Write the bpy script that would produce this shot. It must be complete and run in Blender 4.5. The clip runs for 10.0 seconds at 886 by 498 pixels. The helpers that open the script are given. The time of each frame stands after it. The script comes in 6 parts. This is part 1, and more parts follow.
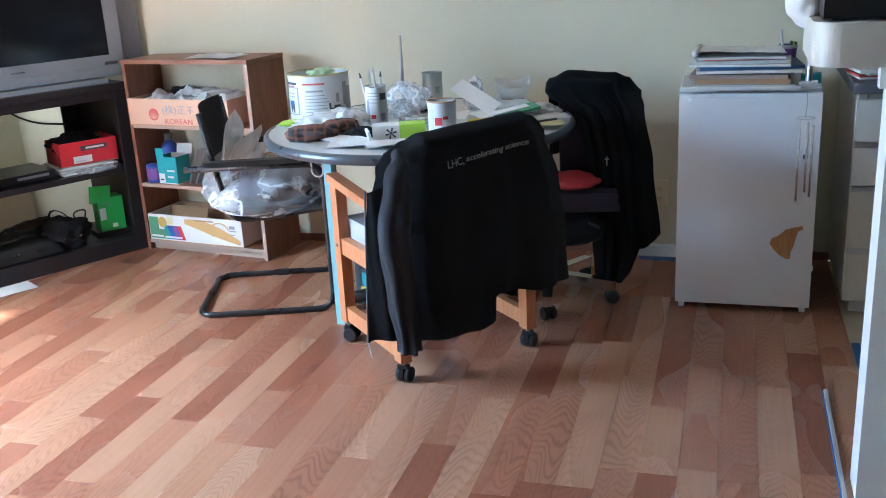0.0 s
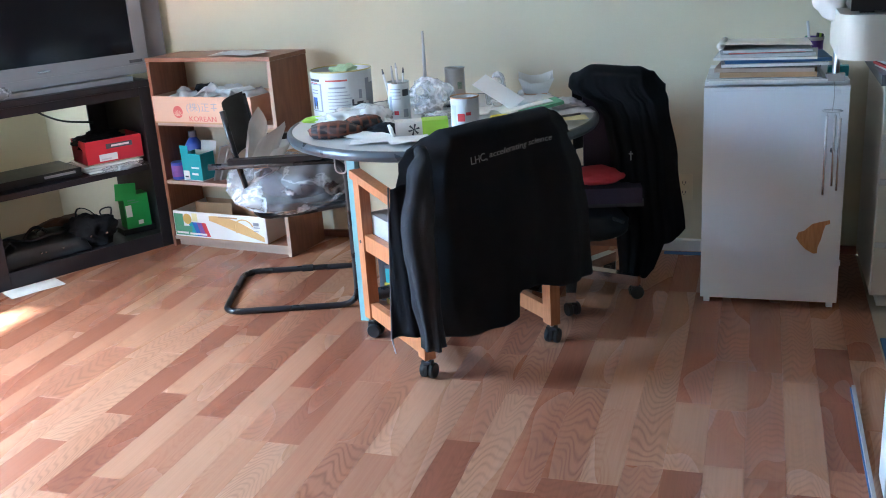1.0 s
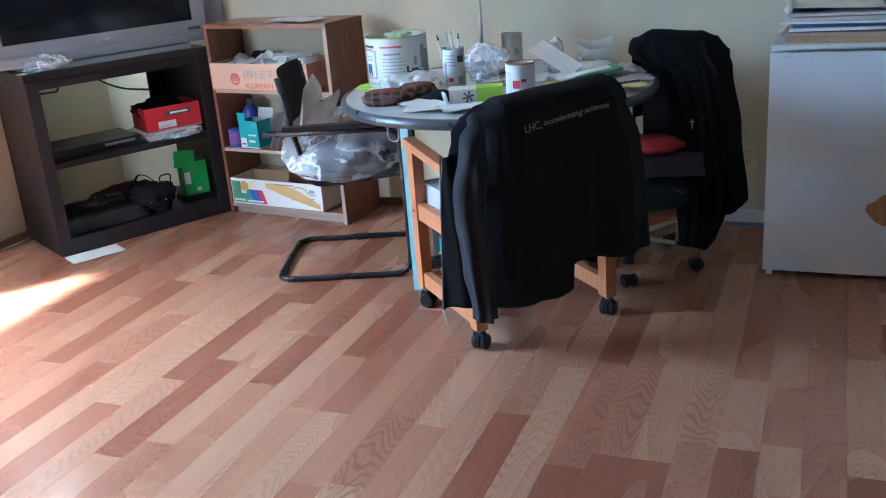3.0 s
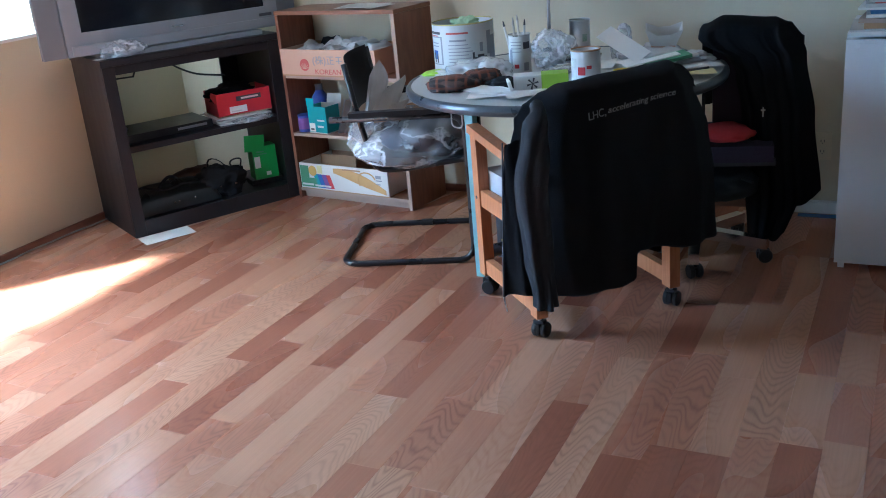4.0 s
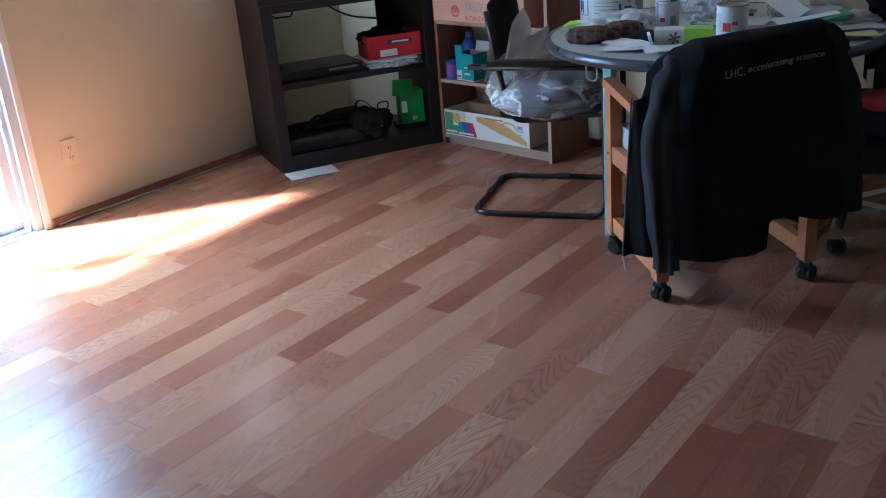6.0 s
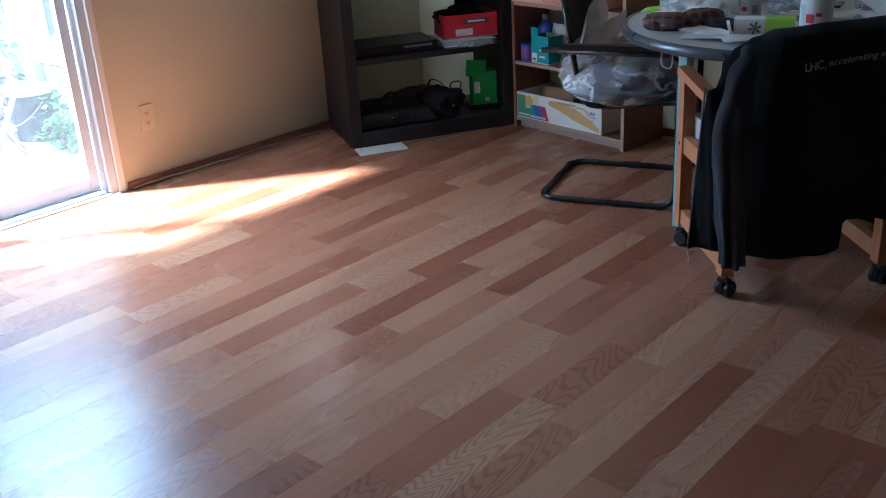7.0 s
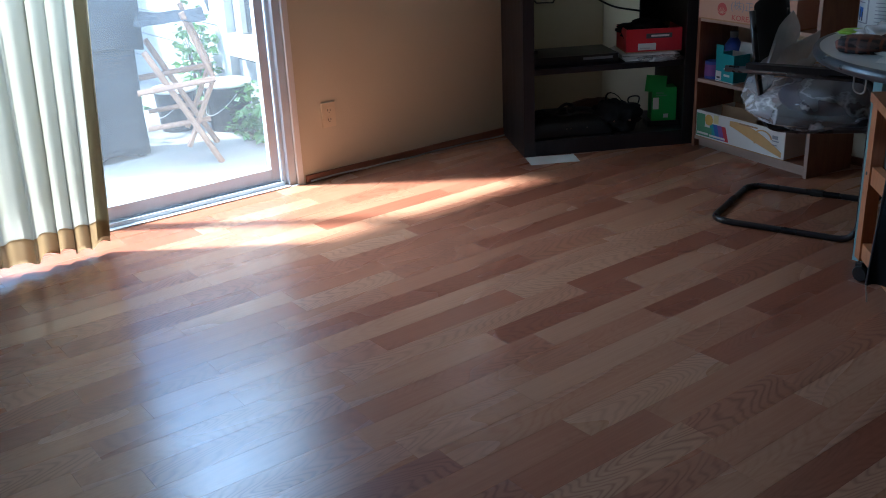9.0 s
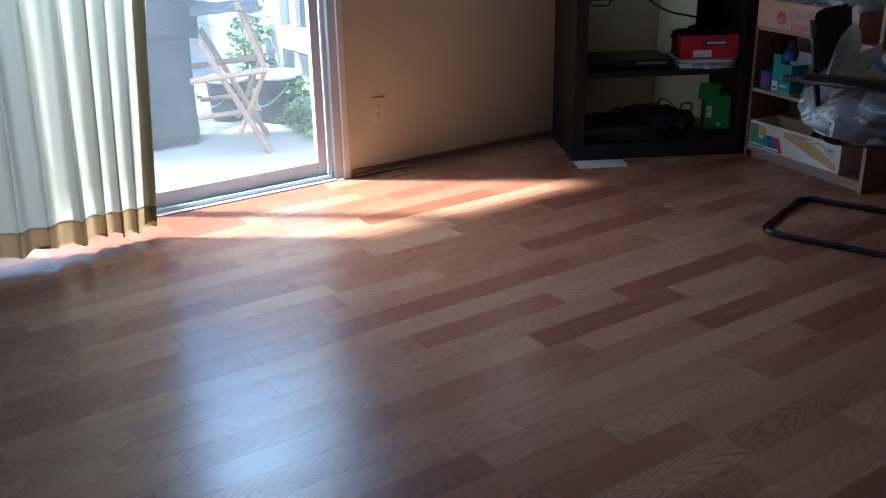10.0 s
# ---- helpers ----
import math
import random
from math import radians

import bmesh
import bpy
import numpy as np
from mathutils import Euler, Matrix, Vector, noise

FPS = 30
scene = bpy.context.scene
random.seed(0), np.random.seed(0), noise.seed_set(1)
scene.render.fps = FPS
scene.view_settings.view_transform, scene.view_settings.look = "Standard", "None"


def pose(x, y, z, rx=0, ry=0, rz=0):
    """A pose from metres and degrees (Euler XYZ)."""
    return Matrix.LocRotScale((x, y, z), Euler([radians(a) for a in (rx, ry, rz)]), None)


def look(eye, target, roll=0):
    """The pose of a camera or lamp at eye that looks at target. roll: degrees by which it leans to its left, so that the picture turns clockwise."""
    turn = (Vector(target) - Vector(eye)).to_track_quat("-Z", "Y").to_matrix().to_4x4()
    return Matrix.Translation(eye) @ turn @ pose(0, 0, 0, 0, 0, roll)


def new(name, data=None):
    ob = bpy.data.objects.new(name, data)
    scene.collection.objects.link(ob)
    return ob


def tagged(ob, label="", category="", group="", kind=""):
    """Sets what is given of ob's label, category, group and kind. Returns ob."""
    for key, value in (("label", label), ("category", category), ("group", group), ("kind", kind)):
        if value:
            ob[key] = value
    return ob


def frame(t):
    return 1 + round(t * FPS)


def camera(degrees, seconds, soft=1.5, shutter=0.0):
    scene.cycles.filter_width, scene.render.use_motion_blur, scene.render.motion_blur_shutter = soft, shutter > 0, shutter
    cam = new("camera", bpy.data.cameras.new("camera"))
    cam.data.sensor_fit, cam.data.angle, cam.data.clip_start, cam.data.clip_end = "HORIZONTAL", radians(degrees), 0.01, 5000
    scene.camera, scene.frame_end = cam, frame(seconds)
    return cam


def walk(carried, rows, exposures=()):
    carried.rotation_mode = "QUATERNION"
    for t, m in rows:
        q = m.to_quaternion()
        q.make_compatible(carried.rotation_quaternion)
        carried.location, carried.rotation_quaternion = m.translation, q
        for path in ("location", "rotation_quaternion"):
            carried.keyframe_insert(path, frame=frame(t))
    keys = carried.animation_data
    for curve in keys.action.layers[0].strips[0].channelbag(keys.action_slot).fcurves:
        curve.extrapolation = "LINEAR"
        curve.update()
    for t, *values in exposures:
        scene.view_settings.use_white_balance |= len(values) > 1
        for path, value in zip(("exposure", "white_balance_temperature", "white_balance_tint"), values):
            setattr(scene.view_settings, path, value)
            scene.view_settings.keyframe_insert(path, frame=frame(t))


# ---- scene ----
cam = camera(49.4, 10.0, soft=1.0)
PATH = [
    (0, (1.181, -0.61, 1.396), (0.614, 1.21, 0.792), -3.1),
    (0.5, (1.182, -0.606, 1.396), (0.604, 1.208, 0.782), -3.5),
    (1, (1.18, -0.605, 1.402), (0.567, 1.197, 0.789), -3.8),
    (1.5, (1.18, -0.607, 1.401), (0.536, 1.185, 0.792), -3.7),
    (2, (1.182, -0.584, 1.4), (0.506, 1.188, 0.766), -4.0),
    (3.5, (1.207, -0.551, 1.393), (0.424, 1.161, 0.716), -4.9),
    (4, (1.226, -0.544, 1.393), (0.361, 1.126, 0.71), -5.2),
    (4.5, (1.256, -0.514, 1.382), (0.308, 1.103, 0.686), -5.3),
    (5, (1.291, -0.494, 1.377), (0.274, 1.07, 0.656), -5.4),
    (5.5, (1.326, -0.484, 1.375), (0.241, 1.027, 0.639), -5.3),
    (7, (1.367, -0.449, 1.36), (0.117, 0.91, 0.59), -3.3),
    (7.5, (1.368, -0.456, 1.358), (0.055, 0.836, 0.579), -3.2),
    (8, (1.371, -0.442, 1.355), (-0.026, 0.769, 0.591), -3.2),
    (8.5, (1.388, -0.436, 1.359), (-0.061, 0.714, 0.599), -3.2),
    (9, (1.388, -0.435, 1.355), (-0.104, 0.676, 0.621), -2.6),
    (9.5, (1.377, -0.431, 1.347), (-0.153, 0.64, 0.63), -1.7),
    (10, (1.373, -0.428, 1.344), (-0.171, 0.612, 0.613), -1.0),
]
LIGHT_METER = [(0, 5.7, 5550, 5), (2, 5.6, 5450, 5), (3.5, 5.2, 5200, 4), (4.5, 4.85, 5150, 4), (5.5, 4.5, 5150, 4), (7, 3.95, 5250, 5), (8, 3.4, 5350, 5), (10, 2.8, 5400, 5)]
walk(cam, [(t, look(eye, target, roll)) for t, eye, target, roll in PATH], LIGHT_METER)
# Light: sun and sky through the sliding door and the small west window
SUN_AZ, SUN_EL = (-0.63, -0.777), 55.2
world = bpy.data.worlds.new("sky")
scene.world = world
world.use_nodes = True
wn = world.node_tree.nodes
sky = wn.new("ShaderNodeTexSky")
sky.sky_type, sky.sun_disc = "NISHITA", False
sky.sun_elevation, sky.sun_rotation = radians(SUN_EL), math.atan2(SUN_AZ[0], SUN_AZ[1])
wn["Background"].inputs["Strength"].default_value = 0.15
world.node_tree.links.new(sky.outputs["Color"], wn["Background"].inputs["Color"])
sun_data = bpy.data.lights.new("sun", "SUN")
sun_data.energy, sun_data.angle, sun_data.color = 2.8, radians(3.8), (1.0, 0.96, 0.90)
sun = new("sun", sun_data)
sun.matrix_world = look((SUN_AZ[0] * math.cos(radians(SUN_EL)) * 20, SUN_AZ[1] * math.cos(radians(SUN_EL)) * 20, math.sin(radians(SUN_EL)) * 20), (0, 0, 0))


def area_lamp(name, x, y, z, sx, sy, direction, power, color):
    data = bpy.data.lights.new(name, "AREA")
    data.shape, data.size, data.size_y, data.energy, data.color = "RECTANGLE", sx, sy, power, color
    ob = new(name, data)
    ob.matrix_world = look((x, y, z), (x + direction[0], y + direction[1], z + direction[2]))
    return ob


# lamps added for sky over the patio fence and sunlit patio, through the upper door
area_lamp("door_skylight", -2.86, 1.12, 1.72, 0.90, 1.0, (1, 0, -0.75), 1.25, (0.16, 0.47, 1.0))
# unseen lamp high outside, added to brighten the floor near the door
area_lamp("high_sky", -3.25, 0.95, 2.62, 1.5, 0.8, (1, 0.1, -1.25), 14.0, (0.84, 0.92, 1.0))
area_lamp("patio_glare", -2.52, 1.12, 1.26, 0.86, 0.66, (1, 0, -0.30), 1.1, (0.62, 0.82, 1.0))
# lamp added in the west window to brighten the corner behind the television
area_lamp("window_skylight", -2.58, 2.95, 1.40, 0.50, 0.78, (1, 0, -0.35), 3.0, (0.86, 0.93, 1.0))


# ---- materials ----
def material(name, color, rough=0.6, metal=0.0, vary=0.12, scale=8.0, bump=0.05, fine=120.0, spec=0.5, **more):
    """A surface of one colour with two scales of variation: broad stains and fine grain."""
    m = bpy.data.materials.new(name)
    m.use_nodes = True
    n, l = m.node_tree.nodes, m.node_tree.links
    b = n["Principled BSDF"]
    tc = n.new("ShaderNodeTexCoord")
    big = n.new("ShaderNodeTexNoise")
    big.inputs["Scale"].default_value, big.inputs["Detail"].default_value = scale, 5
    small = n.new("ShaderNodeTexNoise")
    small.inputs["Scale"].default_value, small.inputs["Detail"].default_value = fine, 3
    l.new(tc.outputs["Object"], big.inputs["Vector"])
    l.new(tc.outputs["Object"], small.inputs["Vector"])
    mix = n.new("ShaderNodeMix")
    mix.data_type = "RGBA"
    mix.inputs["A"].default_value = (*[c * (1 - vary) for c in color], 1)
    mix.inputs["B"].default_value = (*[min(c * (1 + vary), 0.95) for c in color], 1)
    add = n.new("ShaderNodeMath")
    add.operation = "MULTIPLY_ADD"
    add.inputs[1].default_value, add.inputs[2].default_value = 0.35, 0.0
    l.new(small.outputs["Fac"], add.inputs[0])
    add2 = n.new("ShaderNodeMath")
    add2.operation = "MULTIPLY_ADD"
    add2.inputs[1].default_value = 0.65
    l.new(big.outputs["Fac"], add2.inputs[0])
    l.new(add.outputs[0], add2.inputs[2])
    l.new(add2.outputs[0], mix.inputs["Factor"])
    l.new(mix.outputs["Result"], b.inputs["Base Color"])
    bp = n.new("ShaderNodeBump")
    bp.inputs["Strength"].default_value, bp.inputs["Distance"].default_value = min(1.0, bump * 4), 0.002
    l.new(small.outputs["Fac"], bp.inputs["Height"])
    l.new(bp.outputs["Normal"], b.inputs["Normal"])
    rr = n.new("ShaderNodeMapRange")
    rr.inputs["To Min"].default_value, rr.inputs["To Max"].default_value = max(0.02, rough - 0.08), min(1, rough + 0.08)
    l.new(big.outputs["Fac"], rr.inputs["Value"])
    l.new(rr.outputs[0], b.inputs["Roughness"])
    b.inputs["Metallic"].default_value = metal
    b.inputs["Specular IOR Level"].default_value = spec
    for key, value in more.items():
        b.inputs[key.replace("_", " ")].default_value = value
    return m


def wood(name, light, dark, rough=0.45, scale=1.0, axis=1, spread=0.0, spec=0.5, contrast=1.0, island=False):
    """Wood with grain along one axis; spread varies the tone from piece to piece."""
    m = bpy.data.materials.new(name)
    m.use_nodes = True
    n, l = m.node_tree.nodes, m.node_tree.links
    b = n["Principled BSDF"]
    tc = n.new("ShaderNodeTexCoord")
    chance = (n.new("ShaderNodeNewGeometry").outputs["Random Per Island"] if island else n.new("ShaderNodeObjectInfo").outputs["Random"])
    mp = n.new("ShaderNodeMapping")
    s = [13.0 * scale] * 3
    s[axis] = 1.5 * scale
    mp.inputs["Scale"].default_value = s
    off = n.new("ShaderNodeVectorMath")
    off.operation = "SCALE"
    off.inputs[0].default_value = (37.0, 53.0, 11.0)
    l.new(chance, off.inputs["Scale"])
    l.new(tc.outputs["Object"], mp.inputs["Vector"])
    shift = n.new("ShaderNodeVectorMath")
    l.new(mp.outputs[0], shift.inputs[0])
    l.new(off.outputs[0], shift.inputs[1])
    warp = n.new("ShaderNodeTexNoise")
    warp.inputs["Scale"].default_value, warp.inputs["Detail"].default_value = 1.0, 2
    l.new(shift.outputs[0], warp.inputs["Vector"])
    rings = n.new("ShaderNodeMath")
    rings.operation = "MULTIPLY"
    rings.inputs[1].default_value = 7.0
    l.new(warp.outputs["Fac"], rings.inputs[0])
    ping = n.new("ShaderNodeMath")
    ping.operation = "PINGPONG"
    ping.inputs[1].default_value = 0.5
    l.new(rings.outputs[0], ping.inputs[0])
    fibre = n.new("ShaderNodeTexNoise")
    fibre.inputs["Scale"].default_value, fibre.inputs["Detail"].default_value = 13.0, 4
    l.new(shift.outputs[0], fibre.inputs["Vector"])
    mixv = n.new("ShaderNodeMath")
    mixv.operation = "MULTIPLY_ADD"
    mixv.inputs[1].default_value = 0.85 * contrast
    l.new(ping.outputs[0], mixv.inputs[0])
    half = n.new("ShaderNodeMath")
    half.operation = "MULTIPLY"
    half.inputs[1].default_value = 0.42
    l.new(fibre.outputs["Fac"], half.inputs[0])
    l.new(half.outputs[0], mixv.inputs[2])
    ramp = n.new("ShaderNodeMix")
    ramp.data_type = "RGBA"
    ramp.inputs["A"].default_value, ramp.inputs["B"].default_value = (*dark, 1), (*light, 1)
    l.new(mixv.outputs[0], ramp.inputs["Factor"])
    hsv = n.new("ShaderNodeHueSaturation")
    val = n.new("ShaderNodeMapRange")
    val.inputs["To Min"].default_value, val.inputs["To Max"].default_value = 1 - spread, 1 + spread
    l.new(chance, val.inputs["Value"])
    l.new(val.outputs[0], hsv.inputs["Value"])
    if spread:
        more, frac, sat = n.new("ShaderNodeMath"), n.new("ShaderNodeMath"), n.new("ShaderNodeMapRange")
        more.operation, frac.operation = "MULTIPLY", "FRACT"
        more.inputs[1].default_value = 7.31
        sat.inputs["To Min"].default_value, sat.inputs["To Max"].default_value = 0.92, 1.14
        l.new(chance, more.inputs[0])
        l.new(more.outputs[0], frac.inputs[0])
        l.new(frac.outputs[0], sat.inputs["Value"])
        l.new(sat.outputs[0], hsv.inputs["Saturation"])
    l.new(ramp.outputs["Result"], hsv.inputs["Color"])
    l.new(hsv.outputs["Color"], b.inputs["Base Color"])
    bp = n.new("ShaderNodeBump")
    bp.inputs["Strength"].default_value, bp.inputs["Distance"].default_value = 0.12, 0.0006
    l.new(fibre.outputs["Fac"], bp.inputs["Height"])
    l.new(bp.outputs["Normal"], b.inputs["Normal"])
    rv = n.new("ShaderNodeMapRange")
    rv.inputs["To Min"].default_value, rv.inputs["To Max"].default_value = rough - 0.06, rough + 0.06
    l.new(warp.outputs["Fac"], rv.inputs["Value"])
    l.new(rv.outputs[0], b.inputs["Roughness"])
    b.inputs["Specular IOR Level"].default_value = spec
    return m


def oak_floor(name, island=False):
    """Glossy red-oak laminate: each strip a tone of its own, with straight fibre and nested zigzag growth rings."""
    m = bpy.data.materials.new(name)
    m.use_nodes = True
    n, l = m.node_tree.nodes, m.node_tree.links
    b = n["Principled BSDF"]

    def math_node(op, a, c=None, clamp=False):
        q = n.new("ShaderNodeMath")
        q.operation, q.use_clamp = op, clamp
        for i, val in enumerate((a, c)):
            if val is None:
                continue
            if isinstance(val, (int, float)):
                q.inputs[i].default_value = val
            else:
                l.new(val, q.inputs[i])
        return q.outputs[0]

    def noise_node(vec, scale, detail):
        mp, nz = n.new("ShaderNodeMapping"), n.new("ShaderNodeTexNoise")
        mp.inputs["Scale"].default_value = scale
        nz.inputs["Scale"].default_value, nz.inputs["Detail"].default_value = 1.0, detail
        l.new(vec, mp.inputs["Vector"])
        l.new(mp.outputs[0], nz.inputs["Vector"])
        return nz.outputs["Fac"]

    chance = (n.new("ShaderNodeNewGeometry").outputs["Random Per Island"] if island else n.new("ShaderNodeObjectInfo").outputs["Random"])
    tc, off, shift = n.new("ShaderNodeTexCoord"), n.new("ShaderNodeVectorMath"), n.new("ShaderNodeVectorMath")
    off.operation = "SCALE"
    off.inputs[0].default_value = (37.0, 53.0, 11.0)
    l.new(chance, off.inputs["Scale"])
    l.new(tc.outputs["Object"], shift.inputs[0])
    l.new(off.outputs[0], shift.inputs[1])
    vec = shift.outputs[0]
    sep = n.new("ShaderNodeSeparateXYZ")
    l.new(vec, sep.inputs[0])
    # growth rings: bands along the strip, pushed into nested zigzags across it
    bend = math_node("MULTIPLY", noise_node(vec, (11, 1.5, 1), 1.2), 0.75)
    phase = math_node("MULTIPLY", math_node("ADD", sep.outputs["Y"], bend), 21.0)
    ring = math_node("PINGPONG", phase, 0.5)
    line = math_node("MULTIPLY", math_node("SUBTRACT", ring, 0.2), 3.6, True)
    where = math_node("MULTIPLY", math_node("SUBTRACT", noise_node(vec, (5, 1.4, 1), 1), 0.40), 3.4, True)
    line = math_node("MULTIPLY", line, where)
    fibre = noise_node(vec, (150, 4, 1), 3)
    dark = math_node("ADD", math_node("MULTIPLY", line, 0.58), math_node("MULTIPLY", fibre, 0.50), True)
    tone = n.new("ShaderNodeValToRGB")
    tone.color_ramp.elements[0].position, tone.color_ramp.elements[0].color = 0.0, (0.285, 0.104, 0.058, 1)
    tone.color_ramp.elements[1].position, tone.color_ramp.elements[1].color = 1.0, (0.50, 0.275, 0.163, 1)
    for at, col in ((0.25, (0.335, 0.130, 0.074, 1)), (0.5, (0.395, 0.173, 0.099, 1)), (0.78, (0.455, 0.230, 0.133, 1))):
        tone.color_ramp.elements.new(at).color = col
    if island:
        l.new(chance, tone.inputs["Fac"])
    else:
        own = n.new("ShaderNodeSeparateColor")
        l.new(n.new("ShaderNodeObjectInfo").outputs["Color"], own.inputs[0])
        l.new(own.outputs["Red"], tone.inputs["Fac"])
    deep = n.new("ShaderNodeMix")
    deep.data_type, deep.blend_type = "RGBA", "MULTIPLY"
    l.new(dark, deep.inputs["Factor"])
    l.new(tone.outputs["Color"], deep.inputs["A"])
    deep.inputs["B"].default_value = (0.42, 0.29, 0.235, 1)
    l.new(deep.outputs["Result"], b.inputs["Base Color"])
    bp = n.new("ShaderNodeBump")
    bp.inputs["Strength"].default_value, bp.inputs["Distance"].default_value = 0.10, 0.0005
    l.new(fibre, bp.inputs["Height"])
    l.new(bp.outputs["Normal"], b.inputs["Normal"])
    rv = n.new("ShaderNodeMapRange")
    rv.inputs["To Min"].default_value, rv.inputs["To Max"].default_value = 0.25, 0.31
    l.new(where, rv.inputs["Value"])
    l.new(rv.outputs[0], b.inputs["Roughness"])
    b.inputs["Specular IOR Level"].default_value = 0.5
    return m


def glassy(name, color=(1, 1, 1), rough=0.0, alpha=0.12):
    """Thin clear sheet: mostly see-through, with a real gloss."""
    m = bpy.data.materials.new(name)
    m.use_nodes = True
    n, l = m.node_tree.nodes, m.node_tree.links
    tr, gl, mx, fr = n.new("ShaderNodeBsdfTransparent"), n.new("ShaderNodeBsdfGlossy"), n.new("ShaderNodeMixShader"), n.new("ShaderNodeFresnel")
    tr.inputs["Color"].default_value = (*color, 1)
    gl.inputs["Roughness"].default_value = rough
    fr.inputs["IOR"].default_value = 1.45
    l.new(fr.outputs[0], mx.inputs[0])
    l.new(tr.outputs[0], mx.inputs[1])
    l.new(gl.outputs[0], mx.inputs[2])
    l.new(mx.outputs[0], n["Material Output"].inputs["Surface"])
    return m


def film_plastic(name, color, cover, rough=0.25):
    """Thin polythene: part clear, part milky, with crease highlights put in as opaque ridges."""
    m = material(name, color, rough, vary=0.05, bump=0.08, fine=60)
    n, l = m.node_tree.nodes, m.node_tree.links
    nz = n.new("ShaderNodeTexNoise")
    nz.inputs["Scale"].default_value, nz.inputs["Detail"].default_value = 5, 2
    mr = n.new("ShaderNodeMapRange")
    mr.inputs["From Min"].default_value, mr.inputs["From Max"].default_value = 0.3, 0.7
    mr.inputs["To Min"].default_value, mr.inputs["To Max"].default_value = cover * 0.5, min(1.0, cover * 1.5)
    l.new(nz.outputs["Fac"], mr.inputs["Value"])
    # creases: thin milky noise ridges that paint in the highlights of folds
    cr, tcn = n.new("ShaderNodeTexNoise"), n.new("ShaderNodeTexCoord")
    cr.inputs["Scale"].default_value, cr.inputs["Detail"].default_value, cr.inputs["Distortion"].default_value = 7, 4, 0.2
    l.new(tcn.outputs["Object"], nz.inputs["Vector"])
    l.new(tcn.outputs["Object"], cr.inputs["Vector"])
    away, bend, ridge, top = (n.new("ShaderNodeMath") for _ in range(4))
    away.operation, bend.operation, ridge.operation, top.operation = "SUBTRACT", "ABSOLUTE", "MULTIPLY_ADD", "MAXIMUM"
    away.inputs[1].default_value = 0.5
    l.new(cr.outputs["Fac"], away.inputs[0])
    l.new(away.outputs[0], bend.inputs[0])
    l.new(bend.outputs[0], ridge.inputs[0])
    ridge.inputs[1].default_value, ridge.inputs[2].default_value = -11.0, 0.70
    l.new(mr.outputs[0], top.inputs[0])
    l.new(ridge.outputs[0], top.inputs[1])
    l.new(top.outputs[0], n["Principled BSDF"].inputs["Alpha"])
    return m


M = {}
M["floor"] = oak_floor("laminate_oak")
M["floor_rest"] = oak_floor("laminate_oak_rest", island=True)
M["wall"] = material("cream_wall_paint", (0.62, 0.56, 0.41), 0.75, vary=0.035, scale=1.3, bump=0.10, fine=220)
# invented brown boards for the unseen walls, dark to weaken bounced light
M["panel"] = wood("brown_bounce_cut", (0.38, 0.29, 0.20), (0.24, 0.18, 0.12), rough=0.6, axis=2, scale=0.4)
M["ceiling"] = material("white_ceiling", (0.66, 0.645, 0.61), 0.9, vary=0.03, bump=0.2, fine=160)
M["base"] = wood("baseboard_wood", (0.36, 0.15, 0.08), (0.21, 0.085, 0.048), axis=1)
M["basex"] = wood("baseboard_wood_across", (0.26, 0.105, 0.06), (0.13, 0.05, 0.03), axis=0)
M["white"] = material("white_enamel", (0.74, 0.75, 0.76), 0.38, vary=0.03, scale=5, bump=0.015)
M["trimwhite"] = material("white_trim_paint", (0.78, 0.77, 0.74), 0.5, vary=0.05, scale=6, bump=0.04)
M["alu"] = material("mill_aluminium", (0.60, 0.65, 0.70), 0.42, metal=0.05, vary=0.08, scale=18, bump=0.02)
M["concrete"] = material("patio_concrete", (0.27, 0.265, 0.25), 0.9, vary=0.16, scale=2.2, bump=0.2, fine=45)
M["black"] = wood("black_stained_wood", (0.022, 0.017, 0.019), (0.012, 0.010, 0.011), rough=0.42, axis=2, scale=2)
M["vinyl"] = material("kitchen_vinyl", (0.42, 0.36, 0.27), 0.5, vary=0.22, scale=14, bump=0.04)
M["glass"] = glassy("clear_glass", (0.97, 0.99, 0.985))


# Door pane with a faint translucent veil mixed in as glare haze.
def hazed_glass():
    m = glassy("hazed_glass", (0.95, 0.98, 0.985))
    n, l = m.node_tree.nodes, m.node_tree.links
    clean = n["Material Output"].inputs["Surface"].links[0].from_socket
    tl, nz, mr, mx = n.new("ShaderNodeBsdfTranslucent"), n.new("ShaderNodeTexNoise"), n.new("ShaderNodeMapRange"), n.new("ShaderNodeMixShader")
    tl.inputs["Color"].default_value = (0.85, 0.88, 0.9, 1)
    nz.inputs["Scale"].default_value, nz.inputs["Detail"].default_value = 3.0, 5
    mr.inputs["To Min"].default_value, mr.inputs["To Max"].default_value = 0.020, 0.055
    l.new(nz.outputs["Fac"], mr.inputs["Value"])
    l.new(mr.outputs[0], mx.inputs[0])
    l.new(clean, mx.inputs[1])
    l.new(tl.outputs[0], mx.inputs[2])
    l.new(mx.outputs[0], n["Material Output"].inputs["Surface"])
    return m


